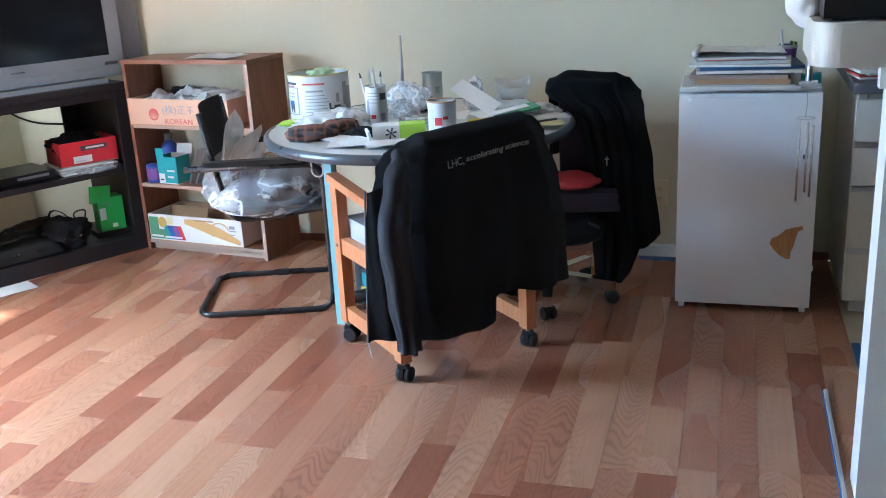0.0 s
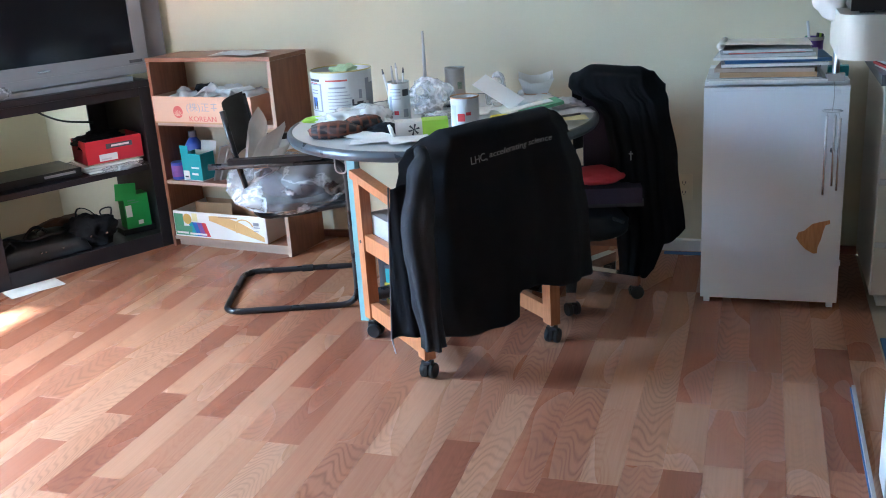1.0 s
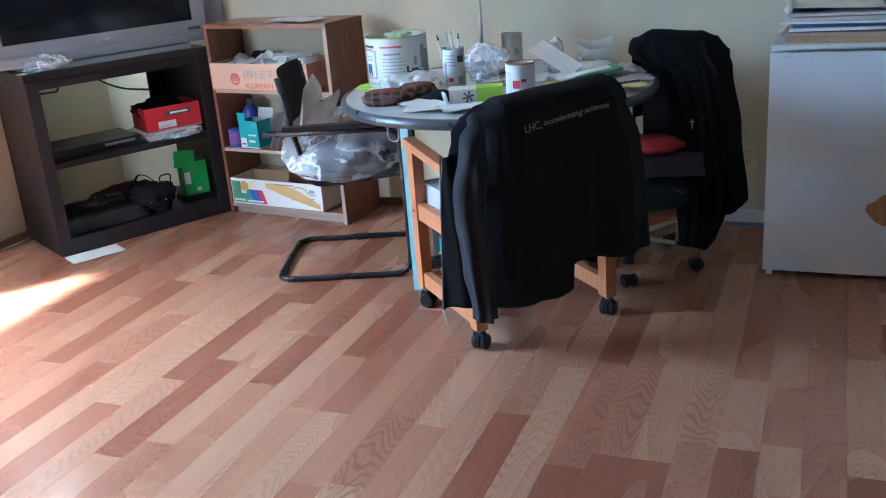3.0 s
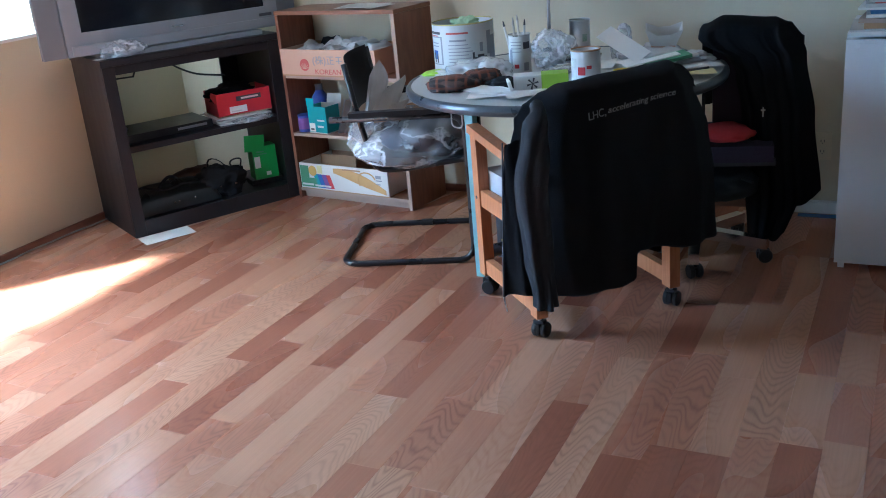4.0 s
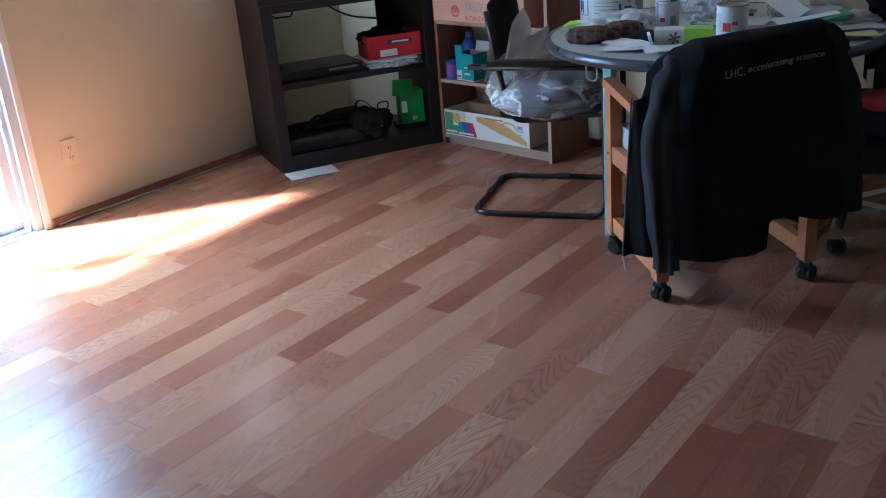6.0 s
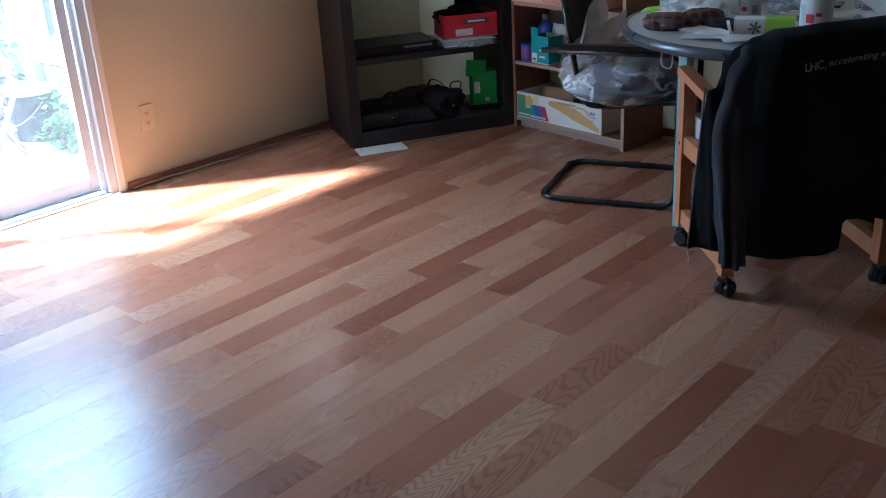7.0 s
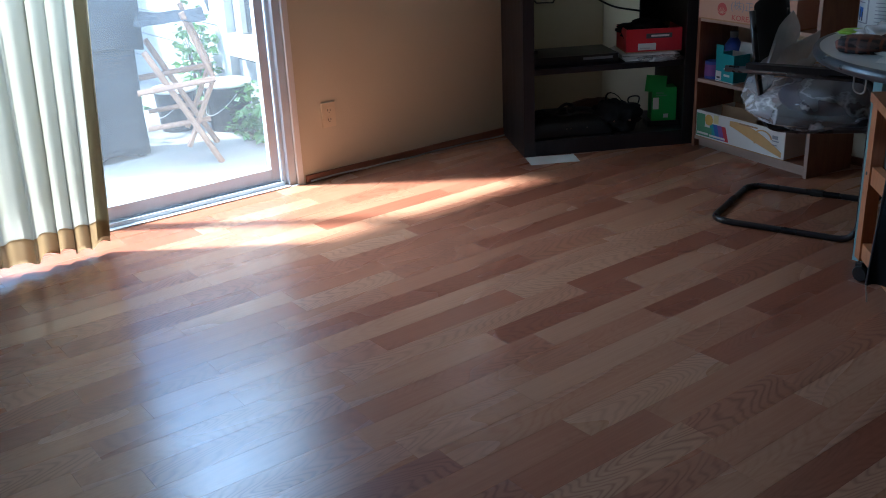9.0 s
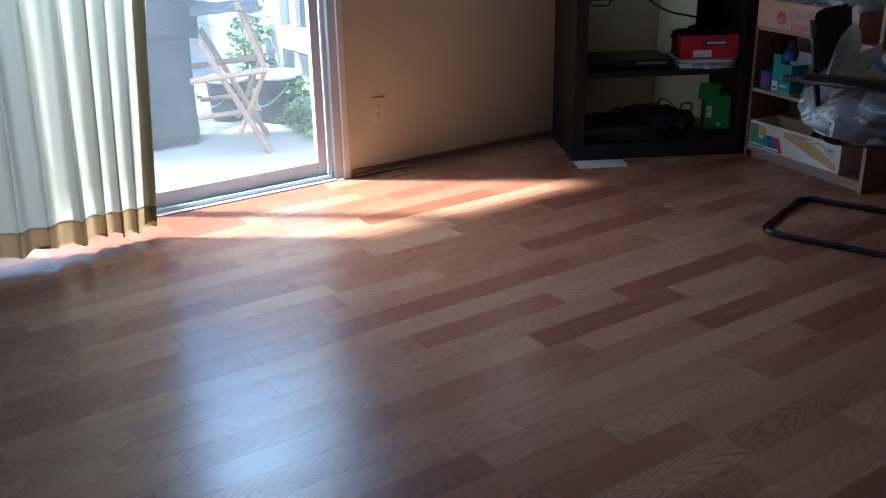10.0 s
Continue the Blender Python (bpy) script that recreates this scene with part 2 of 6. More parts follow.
M["hazed"] = hazed_glass()
M["cherry"] = wood("cherry_veneer", (0.30, 0.125, 0.070), (0.17, 0.065, 0.036), rough=0.4, axis=2)
M["cherryx"] = wood("cherry_veneer_across", (0.33, 0.15, 0.085), (0.19, 0.08, 0.045), rough=0.4, axis=0)
M["edge"] = material("pale_board_edge", (0.42, 0.31, 0.25), 0.6, scale=20)
M["orange"] = wood("honey_beech", (0.60, 0.25, 0.11), (0.42, 0.155, 0.06), rough=0.4, axis=2, scale=1.5)
M["blackmetal"] = material("black_painted_steel", (0.012, 0.012, 0.014), 0.28, vary=0.1, bump=0.01)
M["blackplastic"] = material("black_plastic", (0.013, 0.013, 0.014), 0.4, vary=0.1, bump=0.03)
M["mesh"] = material("black_mesh_fabric", (0.016, 0.016, 0.018), 0.8, bump=0.3, fine=300)
M["fleece"] = material("black_fleece", (0.030, 0.031, 0.036), 0.9, vary=0.25, scale=18, bump=0.25, fine=380, spec=0.15, Sheen_Weight=0.05)
M["softshell"] = material("black_jacket_cloth", (0.009, 0.009, 0.011), 0.85, vary=0.2, scale=14, bump=0.15, fine=260, spec=0.2)
M["chrome"] = material("chrome", (0.82, 0.83, 0.85), 0.18, metal=1.0, vary=0.04, bump=0.0)
M["steel"] = material("brushed_steel", (0.55, 0.55, 0.55), 0.3, metal=0.9, vary=0.06)
M["silver"] = material("silver_tv_plastic", (0.30, 0.30, 0.315), 0.42, metal=0.25, vary=0.05, scale=10, bump=0.02)
M["darksilver"] = material("grey_speaker_plastic", (0.17, 0.17, 0.18), 0.5, vary=0.06, bump=0.08, fine=500)
M["screen"] = material("dark_tv_screen", (0.006, 0.007, 0.010), 0.12, vary=0.1, scale=2, bump=0.0)
M["tabletop"] = material("grey_laminate", (0.50, 0.51, 0.50), 0.38, vary=0.10, scale=30, bump=0.02, fine=400)
M["rim"] = material("dark_vinyl_table_edge", (0.045, 0.055, 0.065), 0.3, vary=0.15, scale=12)
M["teal"] = material("pale_teal_paint", (0.25, 0.47, 0.50), 0.55, vary=0.08)
M["uphol"] = material("pale_grey_upholstery", (0.42, 0.42, 0.42), 0.9, vary=0.15, scale=60, bump=0.35, fine=260)
M["purple"] = material("dark_purple_upholstery", (0.030, 0.018, 0.034), 0.92, vary=0.2, bump=0.35, fine=300)
M["redcloth"] = material("red_cloth", (0.42, 0.025, 0.03), 0.8, vary=0.15)
M["redbox"] = material("red_card", (0.58, 0.025, 0.04), 0.5, vary=0.06)
M["greenbox"] = material("green_card", (0.035, 0.36, 0.07), 0.5, vary=0.08)
M["tealbox"] = material("teal_card", (0.03, 0.33, 0.36), 0.5, vary=0.08)
M["carton"] = material("printed_pink_carton", (0.62, 0.40, 0.29), 0.75, vary=0.07, scale=12, bump=0.05)
M["kraft"] = material("brown_cardboard", (0.44, 0.27, 0.15), 0.85, vary=0.1, scale=10, bump=0.08)
M["paper"] = material("white_paper", (0.74, 0.73, 0.70), 0.8, vary=0.05, scale=8, bump=0.04)
M["greypaper"] = material("printed_paper", (0.55, 0.55, 0.54), 0.75, vary=0.22, scale=40, bump=0.03)
M["ink"] = material("dark_grey_ink", (0.08, 0.08, 0.09), 0.7)
M["midink"] = material("grey_ink", (0.32, 0.33, 0.36), 0.7)
M["redink"] = material("red_ink", (0.55, 0.04, 0.05), 0.7)
M["pinkink"] = material("crimson_print", (0.55, 0.12, 0.11), 0.75)
M["greenink"] = material("green_print", (0.10, 0.30, 0.16), 0.6)
M["gold"] = material("gold_print", (0.62, 0.40, 0.10), 0.5, vary=0.1)
M["swoosh"] = material("ochre_print", (0.62, 0.38, 0.15), 0.5, vary=0.12, scale=20)
M["blueink"] = material("blue_print", (0.03, 0.12, 0.42), 0.5, vary=0.1)
M["bluecover"] = material("blue_book_cover", (0.045, 0.13, 0.30), 0.5, vary=0.2, scale=20)
M["violetink"] = material("violet_print", (0.20, 0.08, 0.30), 0.5)
M["lime"] = material("lime_green_card", (0.36, 0.58, 0.05), 0.5, vary=0.08)
M["tin"] = material("bare_tin", (0.55, 0.56, 0.55), 0.3, metal=0.9, vary=0.1)
M["goldtin"] = material("lacquered_tin_rim", (0.55, 0.50, 0.22), 0.3, metal=0.8, vary=0.1)
M["label"] = material("white_can_label", (0.66, 0.67, 0.67), 0.42, vary=0.06, scale=25)
M["film"] = film_plastic("clear_polythene", (0.86, 0.87, 0.90), 0.28, 0.14)
M["bag"] = film_plastic("milky_plastic_bag", (0.84, 0.84, 0.82), 0.85, 0.25)


def checked_cloth():
    """Dark cloth with rust and grey lines woven both ways."""
    m = material("dark_checked_cloth", (0.022, 0.018, 0.020), 0.6, vary=0.3, scale=20, bump=0.15, fine=300)
    n, l = m.node_tree.nodes, m.node_tree.links
    b = n["Principled BSDF"]
    col = b.inputs["Base Color"].links[0].from_socket
    tc = n.new("ShaderNodeTexCoord")
    for axis, tint in (("X", (0.30, 0.085, 0.035, 1)), ("Y", (0.16, 0.10, 0.085, 1)), ("Z", (0.20, 0.06, 0.03, 1))):
        wv, mr, mx = n.new("ShaderNodeTexWave"), n.new("ShaderNodeMapRange"), n.new("ShaderNodeMix")
        wv.bands_direction = axis
        wv.inputs["Scale"].default_value, wv.inputs["Distortion"].default_value = 9.0, 1.2
        mr.inputs["From Min"].default_value, mr.inputs["From Max"].default_value, mr.inputs["To Max"].default_value = 0.72, 0.95, 0.6
        mx.data_type = "RGBA"
        l.new(tc.outputs["Object"], wv.inputs["Vector"])
        l.new(wv.outputs["Fac"], mr.inputs["Value"])
        l.new(mr.outputs[0], mx.inputs["Factor"])
        l.new(col, mx.inputs["A"])
        mx.inputs["B"].default_value = tint
        col = mx.outputs["Result"]
    l.new(col, b.inputs["Base Color"])
    return m


M["plaid"] = checked_cloth()
M["darkcloth"] = material("black_cloth", (0.007, 0.007, 0.009), 0.9, vary=0.2, bump=0.3)
M["cushion"] = material("dark_grey_cushion", (0.06, 0.048, 0.075), 0.9, vary=0.3, bump=0.2)
M["blueplastic"] = material("blue_plastic", (0.04, 0.08, 0.36), 0.4, vary=0.1)
M["purpleplastic"] = material("purple_cup_plastic", (0.12, 0.06, 0.28), 0.4, vary=0.1)
M["yellow"] = material("yellow_plastic", (0.65, 0.48, 0.05), 0.4, vary=0.1)
M["paleyellow"] = material("pale_yellow_paper", (0.72, 0.66, 0.36), 0.8)
M["brown"] = material("brown_leather", (0.13, 0.06, 0.035), 0.55, vary=0.25, bump=0.15)
M["rust"] = wood("torn_brown_board", (0.62, 0.33, 0.14), (0.36, 0.16, 0.06), rough=0.85, axis=2, scale=2.5)
M["palegreen"] = material("pale_green_wrapper", (0.38, 0.52, 0.30), 0.5, vary=0.25, scale=30)
M["tape"] = material("blue_masking_tape", (0.03, 0.13, 0.34), 0.6, vary=0.1)
M["ivory"] = material("ivory_plastic", (0.68, 0.585, 0.41), 0.35, vary=0.04)
M["cable"] = material("grey_cable", (0.42, 0.40, 0.38), 0.5)
M["beige"] = material("beige_laminate", (0.60, 0.57, 0.50), 0.4, vary=0.03, scale=4)
M["counter"] = material("dark_grey_worktop", (0.10, 0.105, 0.125), 0.4, vary=0.2, scale=60)
M["navy"] = material("slate_blue_cover", (0.010, 0.016, 0.023), 0.85, vary=0.07, scale=3, bump=0.0, fine=60)
M["leaf"] = material("ivy_leaf", (0.075, 0.17, 0.035), 0.5, vary=0.35, scale=6)
M["bark"] = material("grey_bark", (0.16, 0.12, 0.09), 0.9, vary=0.3)
M["siding"] = material("pale_grey_siding", (0.36, 0.37, 0.37), 0.7, vary=0.06, scale=3)
M["fence"] = material("pale_painted_fence", (0.46, 0.45, 0.42), 0.8, vary=0.1, scale=4)
M["weathered"] = wood("weathered_chair_wood", (0.42, 0.27, 0.19), (0.26, 0.15, 0.10), rough=0.7, axis=2, scale=2)
M["soil"] = material("garden_soil", (0.10, 0.075, 0.05), 0.95, vary=0.35, scale=12, bump=0.5, fine=40)


def curtain_cloth(name="cream_curtain", color=(0.68, 0.655, 0.56), through_color=(0.54, 0.52, 0.43)):
    m = material(name, color, 0.9, vary=0.04, bump=0.2, fine=260)
    n, l = m.node_tree.nodes, m.node_tree.links
    tl, mx = n.new("ShaderNodeBsdfTranslucent"), n.new("ShaderNodeMixShader")
    tl.inputs["Color"].default_value = (*through_color, 1)
    mx.inputs[0].default_value = 0.55
    l.new(n["Principled BSDF"].outputs[0], mx.inputs[1])
    l.new(tl.outputs[0], mx.inputs[2])
    l.new(mx.outputs[0], n["Material Output"].inputs["Surface"])
    return m


M["curtain"] = curtain_cloth()
M["hem"] = curtain_cloth("tan_curtain_hem", (0.56, 0.42, 0.24), (0.50, 0.37, 0.20))
M["lining"] = curtain_cloth("brown_curtain_lining", (0.50, 0.43, 0.30), (0.46, 0.39, 0.26))


# ---- mesh helpers ----
def part(name, bm, mat, parent=None, label="", smooth=False, bevel=0.0):
    """Links a bmesh as one mesh object, under a thing or a part where one is given."""
    if bevel:
        edges = [e for e in bm.edges if len(e.link_faces) == 2 and e.calc_face_angle(0) > 0.6]
        bmesh.ops.bevel(bm, geom=edges, offset=bevel, segments=2, profile=0.6, affect="EDGES", clamp_overlap=True)
    bmesh.ops.recalc_face_normals(bm, faces=bm.faces)
    me = bpy.data.meshes.new(name)
    bm.to_mesh(me)
    bm.free()
    if smooth:
        me.shade_smooth()
    me.materials.append(mat)
    ob = new(name, me)
    if parent:
        ob.parent = parent
    if label:
        ob["label"] = label
    return ob


def thing(name, m, label, category, group="", kind=""):
    """An Empty at the base of a thing, whose parts are built in its own coordinates."""
    ob = new(name)
    ob.empty_display_size = 0.05
    ob.matrix_basis = m
    return tagged(ob, label, category, group, kind)


def add_box(bm, lo, hi, m=None):
    v = [bm.verts.new((x, y, z)) for x in (lo[0], hi[0]) for y in (lo[1], hi[1]) for z in (lo[2], hi[2])]
    if m:
        for q in v:
            q.co = m @ q.co
    for f in ((0, 1, 3, 2), (4, 6, 7, 5), (0, 4, 5, 1), (2, 3, 7, 6), (0, 2, 6, 4), (1, 5, 7, 3)):
        bm.faces.new([v[i] for i in f])
    return v


def box(lo, hi, m=None):
    bm = bmesh.new()
    add_box(bm, lo, hi, m)
    return bm


def boxes(*pairs):
    bm = bmesh.new()
    for lo, hi in pairs:
        add_box(bm, lo, hi)
    return bm


def add_tube(bm, points, radius, sides=10, closed=False, flat=1.0):
    """A tube along a line of points; radius may be a list."""
    pts = [Vector(p) for p in points]
    n = len(pts)
    rings, up = [], None
    for i, p in enumerate(pts):
        a = pts[i - 1] if (i or closed) else p
        c = pts[(i + 1) % n] if (i < n - 1 or closed) else p
        d = (c - a).normalized()
        if up is None:
            up = d.orthogonal().normalized()
        up = (up - d * up.dot(d)).normalized()
        side = d.cross(up)
        r = radius[i] if isinstance(radius, (list, tuple)) else radius
        rings.append([bm.verts.new(p + (up * math.cos(k) * flat + side * math.sin(k)) * r) for k in (2 * math.pi * j / sides for j in range(sides))])
    for i in range(n if closed else n - 1):
        r0, r1 = rings[i], rings[(i + 1) % n]
        for j in range(sides):
            bm.faces.new((r0[j], r0[(j + 1) % sides], r1[(j + 1) % sides], r1[j]))
    if not closed:
        bm.faces.new(rings[0][::-1])
        bm.faces.new(rings[-1])
    return bm


def tube(points, radius, sides=10, closed=False, flat=1.0):
    return add_tube(bmesh.new(), points, radius, sides, closed, flat)


def rounded(points, r, steps=5, closed=False):
    """A line of corners with the corners rounded."""
    pts, out = [Vector(p) for p in points], []
    n = len(pts)
    for i, p in enumerate(pts):
        if not closed and i in (0, n - 1):
            out.append(p)
            continue
        a, c = pts[i - 1] - p, pts[(i + 1) % n] - p
        d = min(r, a.length * 0.49, c.length * 0.49)
        s, e = p + a.normalized() * d, p + c.normalized() * d
        for k in range(steps + 1):
            u = k / steps
            out.append(s * (1 - u) ** 2 + p * 2 * u * (1 - u) + e * u * u)
    return out


def lathe(profile, sides=32, oval=1.0):
    """A solid of revolution about z; profile runs from (r, z) to (r, z)."""
    bm = bmesh.new()
    rings = []
    for r, z in profile:
        if r < 1e-5:
            rings.append([bm.verts.new((0, 0, z))])
        else:
            rings.append([bm.verts.new((r * math.cos(a), r * math.sin(a) * oval, z)) for a in (2 * math.pi * j / sides for j in range(sides))])
    for a, b in zip(rings, rings[1:]):
        for j in range(sides):
            k = (j + 1) % sides
            if len(a) == 1 and len(b) > 1:
                bm.faces.new((a[0], b[k], b[j]))
            elif len(b) == 1 and len(a) > 1:
                bm.faces.new((a[j], a[k], b[0]))
            elif len(a) > 1:
                bm.faces.new((a[j], a[k], b[k], b[j]))
    return bm


def prism(outline, z0, z1):
    """An outline in x, y drawn up from z0 to z1."""
    bm = bmesh.new()
    lo = [bm.verts.new((x, y, z0)) for x, y in outline]
    hi = [bm.verts.new((x, y, z1)) for x, y in outline]
    bm.faces.new(lo[::-1])
    bm.faces.new(hi)
    for i in range(len(lo)):
        j = (i + 1) % len(lo)
        bm.faces.new((lo[i], lo[j], hi[j], hi[i]))
    return bm


def crumple(size, amount, seed, detail=4, freq=2.2, flat_base=True):
    """A crumpled lump: a ball pushed about by noise, with a flat underside."""
    bm = bmesh.new()
    bmesh.ops.create_icosphere(bm, subdivisions=detail, radius=1.0)
    o = Vector((seed * 7.3, seed * 3.1, seed * 1.7))
    for v in bm.verts:
        d = v.co.normalized()
        k = 1 + amount * (0.9 * noise.noise(d * freq * 0.7 + o) + 0.55 * (0.5 - abs(noise.noise(d * freq * 1.5 + o)) * 2) + 0.22 * (0.5 - abs(noise.noise(d * freq * 3.4 + o)) * 2))
        v.co = Vector((d.x * size[0], d.y * size[1], d.z * size[2])) * k
        if flat_base:
            v.co.z = max(v.co.z, -size[2] * 0.72)
    low = min(v.co.z for v in bm.verts)
    for v in bm.verts:
        v.co.z -= low
    return bm


def sheet(w, d, thick, seed, wave=0.01, nx=10, ny=10):
    """A thin loose sheet with soft waves, centred on its base."""
    bm = bmesh.new()
    rows = []
    for i in range(nx + 1):
        row = []
        for j in range(ny + 1):
            x, y = (i / nx - 0.5) * w, (j / ny - 0.5) * d
            z = wave * (0.9 + noise.noise(Vector((x * 9 + seed * 5, y * 9, seed))) + 0.5 * noise.noise(Vector((x * 23, y * 23 + seed * 3, seed))))
            row.append(bm.verts.new((x, y, max(0.0, z))))
        rows.append(row)
    faces = [bm.faces.new((rows[i][j], rows[i + 1][j], rows[i + 1][j + 1], rows[i][j + 1])) for i in range(nx) for j in range(ny)]
    ext = bmesh.ops.extrude_face_region(bm, geom=faces)
    for v in ext["geom"]:
        if isinstance(v, bmesh.types.BMVert):
            v.co.z += thick
    return bm


# ---- structure ----
XW, YN, XE, YS, H = -2.49, 3.66, 4.6, -4.2, 2.45
DOOR = (-0.25, 1.625, 2.03)
WIN = (2.36, 3.25, 0.95, 1.85)
wall_west = tagged(part("wall_west", boxes(
    ((XW - 0.16, YS, 0), (XW, DOOR[0], H)), ((XW - 0.16, DOOR[0], DOOR[2]), (XW, DOOR[1], H)), ((XW - 0.16, DOOR[1], 0), (XW, WIN[0], H)),
    ((XW - 0.16, WIN[0], 0), (XW, WIN[1], WIN[2])), ((XW - 0.16, WIN[0], WIN[3]), (XW, WIN[1], H)), ((XW - 0.16, WIN[1], 0), (XW, YN + 0.16, H))), M["wall"]),
    "cream painted plaster wall with a sliding door and a window", "wall", kind="structure")
tagged(part("wall_north", box((XW, YN, 0), (XE, YN + 0.16, H)), M["wall"]), "plain cream painted plaster wall behind the table", "wall", kind="structure")
# east and south walls are unseen; their dark finish holds down the bounce
tagged(part("wall_east", box((XE, YS, 0), (XE + 0.16, YN, H)), M["panel"]), "unseen kitchen-side wall, browned to cut bounced light", "wall", kind="structure")
tagged(part("wall_south", box((XW, YS - 0.16, 0), (XE, YS, H)), M["panel"]), "unseen wall closing the living room, browned to cut bounced light", "wall", kind="structure")
tagged(part("ceiling", box((XW - 0.16, YS - 0.16, H), (XE + 0.16, YN + 0.16, H + 0.12)), M["ceiling"]), "plain white textured ceiling", "ceiling", kind="structure")
part("threshold_gap", box((XW - 0.02, DOOR[0], -0.11), (XW, DOOR[1], -0.02)), M["concrete"], wall_west)
floor = tagged(part("floor", boxes(((XW, YS, -0.14), (1.60, YN, -0.012)), ((1.60, YS, -0.14), (XE, YN, -0.006))), M["vinyl"]), "oak laminate strip floor with a worn kitchen vinyl edge", "floor", kind="structure")

# Baseboards and the cable along them
def baseboard(name, lo, hi, mat):
    return tagged(part(name, box(lo, hi), M[mat], bevel=0.004), "narrow red-brown wooden baseboard along the wall", "baseboard", kind="structure")


baseboard("baseboard_west", (XW, DOOR[1] + 0.04, 0), (XW + 0.012, YN, 0.036), "base")
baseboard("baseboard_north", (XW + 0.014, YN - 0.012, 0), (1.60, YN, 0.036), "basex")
cable = thing("wall_cable", pose(0, 0, 0), "thin grey cable lying along the baseboard", "cable")
pts = [(XW + 0.026 + 0.011 * math.sin(y * 7) + 0.004 * math.sin(y * 23), y, 0.005 + 0.010 * max(0, math.sin(y * 4.1))) for y in [1.68 + 0.05 * i for i in range(26)]]
part("cord", tube(pts, 0.004, 6), M["cable"], cable, smooth=True)


def outlet(m, label):
    o = thing("wall_outlet", m, label, "outlet", kind="structure")
    part("cover_plate", box((-0.036, 0, -0.058), (0.036, 0.008, 0.058)), M["ivory"], o, bevel=0.003)
    for z in (-0.022, 0.022):
        s = part("socket", lathe([(0, 0.0), (0.016, 0.0), (0.016, 0.003), (0, 0.003)], 16), M["ivory"], o)
        s.matrix_basis = pose(0, 0.0082, z, -90)
        part("slot", boxes(((-0.008, 0.0113, z - 0.004), (-0.005, 0.0125, z + 0.006)), ((0.005, 0.0113, z - 0.004), (0.008, 0.0125, z + 0.006)), ((-0.002, 0.0113, z - 0.011), (0.002, 0.0125, z - 0.007))), M["ink"], o)
    return o


outlet(pose(XW, 1.815, 0.303, 0, 0, -90), "ivory plastic double wall outlet on the cream wall")
outlet(pose(0.878, YN, 0.285, 0, 0, 180), "ivory plastic wall outlet beside the refrigerator")

# Sliding door: frame, sliding panel with glass, track
door = thing("door_1", pose(XW, 0, 0), "aluminium sliding glass patio door, closed, curtain half drawn", "door", kind="structure")
part("jamb", box((-0.13, 1.585, 0.0), (-0.012, 1.622, DOOR[2])), M["alu"], door, bevel=0.002)
part("jamb", box((-0.055, 1.568, 0.0), (-0.040, 1.584, DOOR[2])), M["alu"], door)
part("jamb", box((-0.13, DOOR[0] + 0.002, 0.0), (-0.012, DOOR[0] + 0.04, DOOR[2])), M["alu"], door, bevel=0.002)
part("head_rail", box((-0.13, DOOR[0] + 0.042, DOOR[2] - 0.04), (-0.012, 1.583, DOOR[2] - 0.002)), M["alu"], door)
part("trim_strip", box((-0.01, 1.623, 0.0), (0.006, 1.652, DOOR[2] + 0.03)), M["trimwhite"], door, bevel=0.002)
part("sill", box((-0.14, DOOR[0] + 0.042, -0.02), (0.004, 1.583, 0.006)), M["alu"], door, bevel=0.002)
for x in (-0.030, -0.060, -0.098):
    part("track", box((x - 0.004, DOOR[0] + 0.042, 0.006), (x + 0.004, 1.567, 0.024)), M["alu"], door)


def sliding_panel(x, y0, y1):
    part("stile", box((x - 0.016, y1 - 0.045, 0.026), (x + 0.016, y1, 1.975)), M["alu"], door, bevel=0.003)
    part("stile", box((x - 0.016, y0, 0.026), (x + 0.016, y0 + 0.045, 1.975)), M["alu"], door, bevel=0.003)
    part("rail", box((x - 0.015, y0 + 0.046, 0.026), (x + 0.015, y1 - 0.046, 0.085)), M["alu"], door, bevel=0.003)
    part("rail", box((x - 0.015, y0 + 0.046, 1.93), (x + 0.015, y1 - 0.046, 1.975)), M["alu"], door, bevel=0.003)
    g = part("pane", box((x - 0.003, y0 + 0.044, 0.084), (x + 0.003, y1 - 0.044, 1.931)), M["hazed"], door)
    g.visible_shadow = False


sliding_panel(-0.075, 0.66, 1.566)
sliding_panel(-0.112, DOOR[0] + 0.045, 0.70)

# West window with a white blind
win = thing("window_1", pose(XW, 0, 0), "white framed window with a lowered white slat blind", "window", kind="structure")
part("window_frame", boxes(((-0.13, WIN[0] + 0.002, WIN[2] + 0.002), (-0.09, WIN[0] + 0.04, WIN[3] - 0.002)), ((-0.13, WIN[1] - 0.04, WIN[2] + 0.002), (-0.09, WIN[1] - 0.002, WIN[3] - 0.002)),
     ((-0.13, WIN[0] + 0.041, WIN[2] + 0.002), (-0.09, WIN[1] - 0.041, WIN[2] + 0.04)), ((-0.13, WIN[0] + 0.041, WIN[3] - 0.04), (-0.09, WIN[1] - 0.041, WIN[3] - 0.002))), M["trimwhite"], win)
part("window_sill", box((-0.088, WIN[0] + 0.002, WIN[2] + 0.001), (0.022, WIN[1] - 0.002, WIN[2] + 0.016)), M["trimwhite"], win, bevel=0.003)
pane = part("pane", box((-0.112, WIN[0] + 0.038, WIN[2] + 0.038), (-0.108, WIN[1] - 0.038, WIN[3] - 0.038)), M["glass"], win)
pane.visible_shadow = False
M["blind"] = curtain_cloth()
slat_bm = box((-0.012, WIN[0] + 0.012, -0.0008), (0.012, WIN[1] - 0.012, 0.0008))
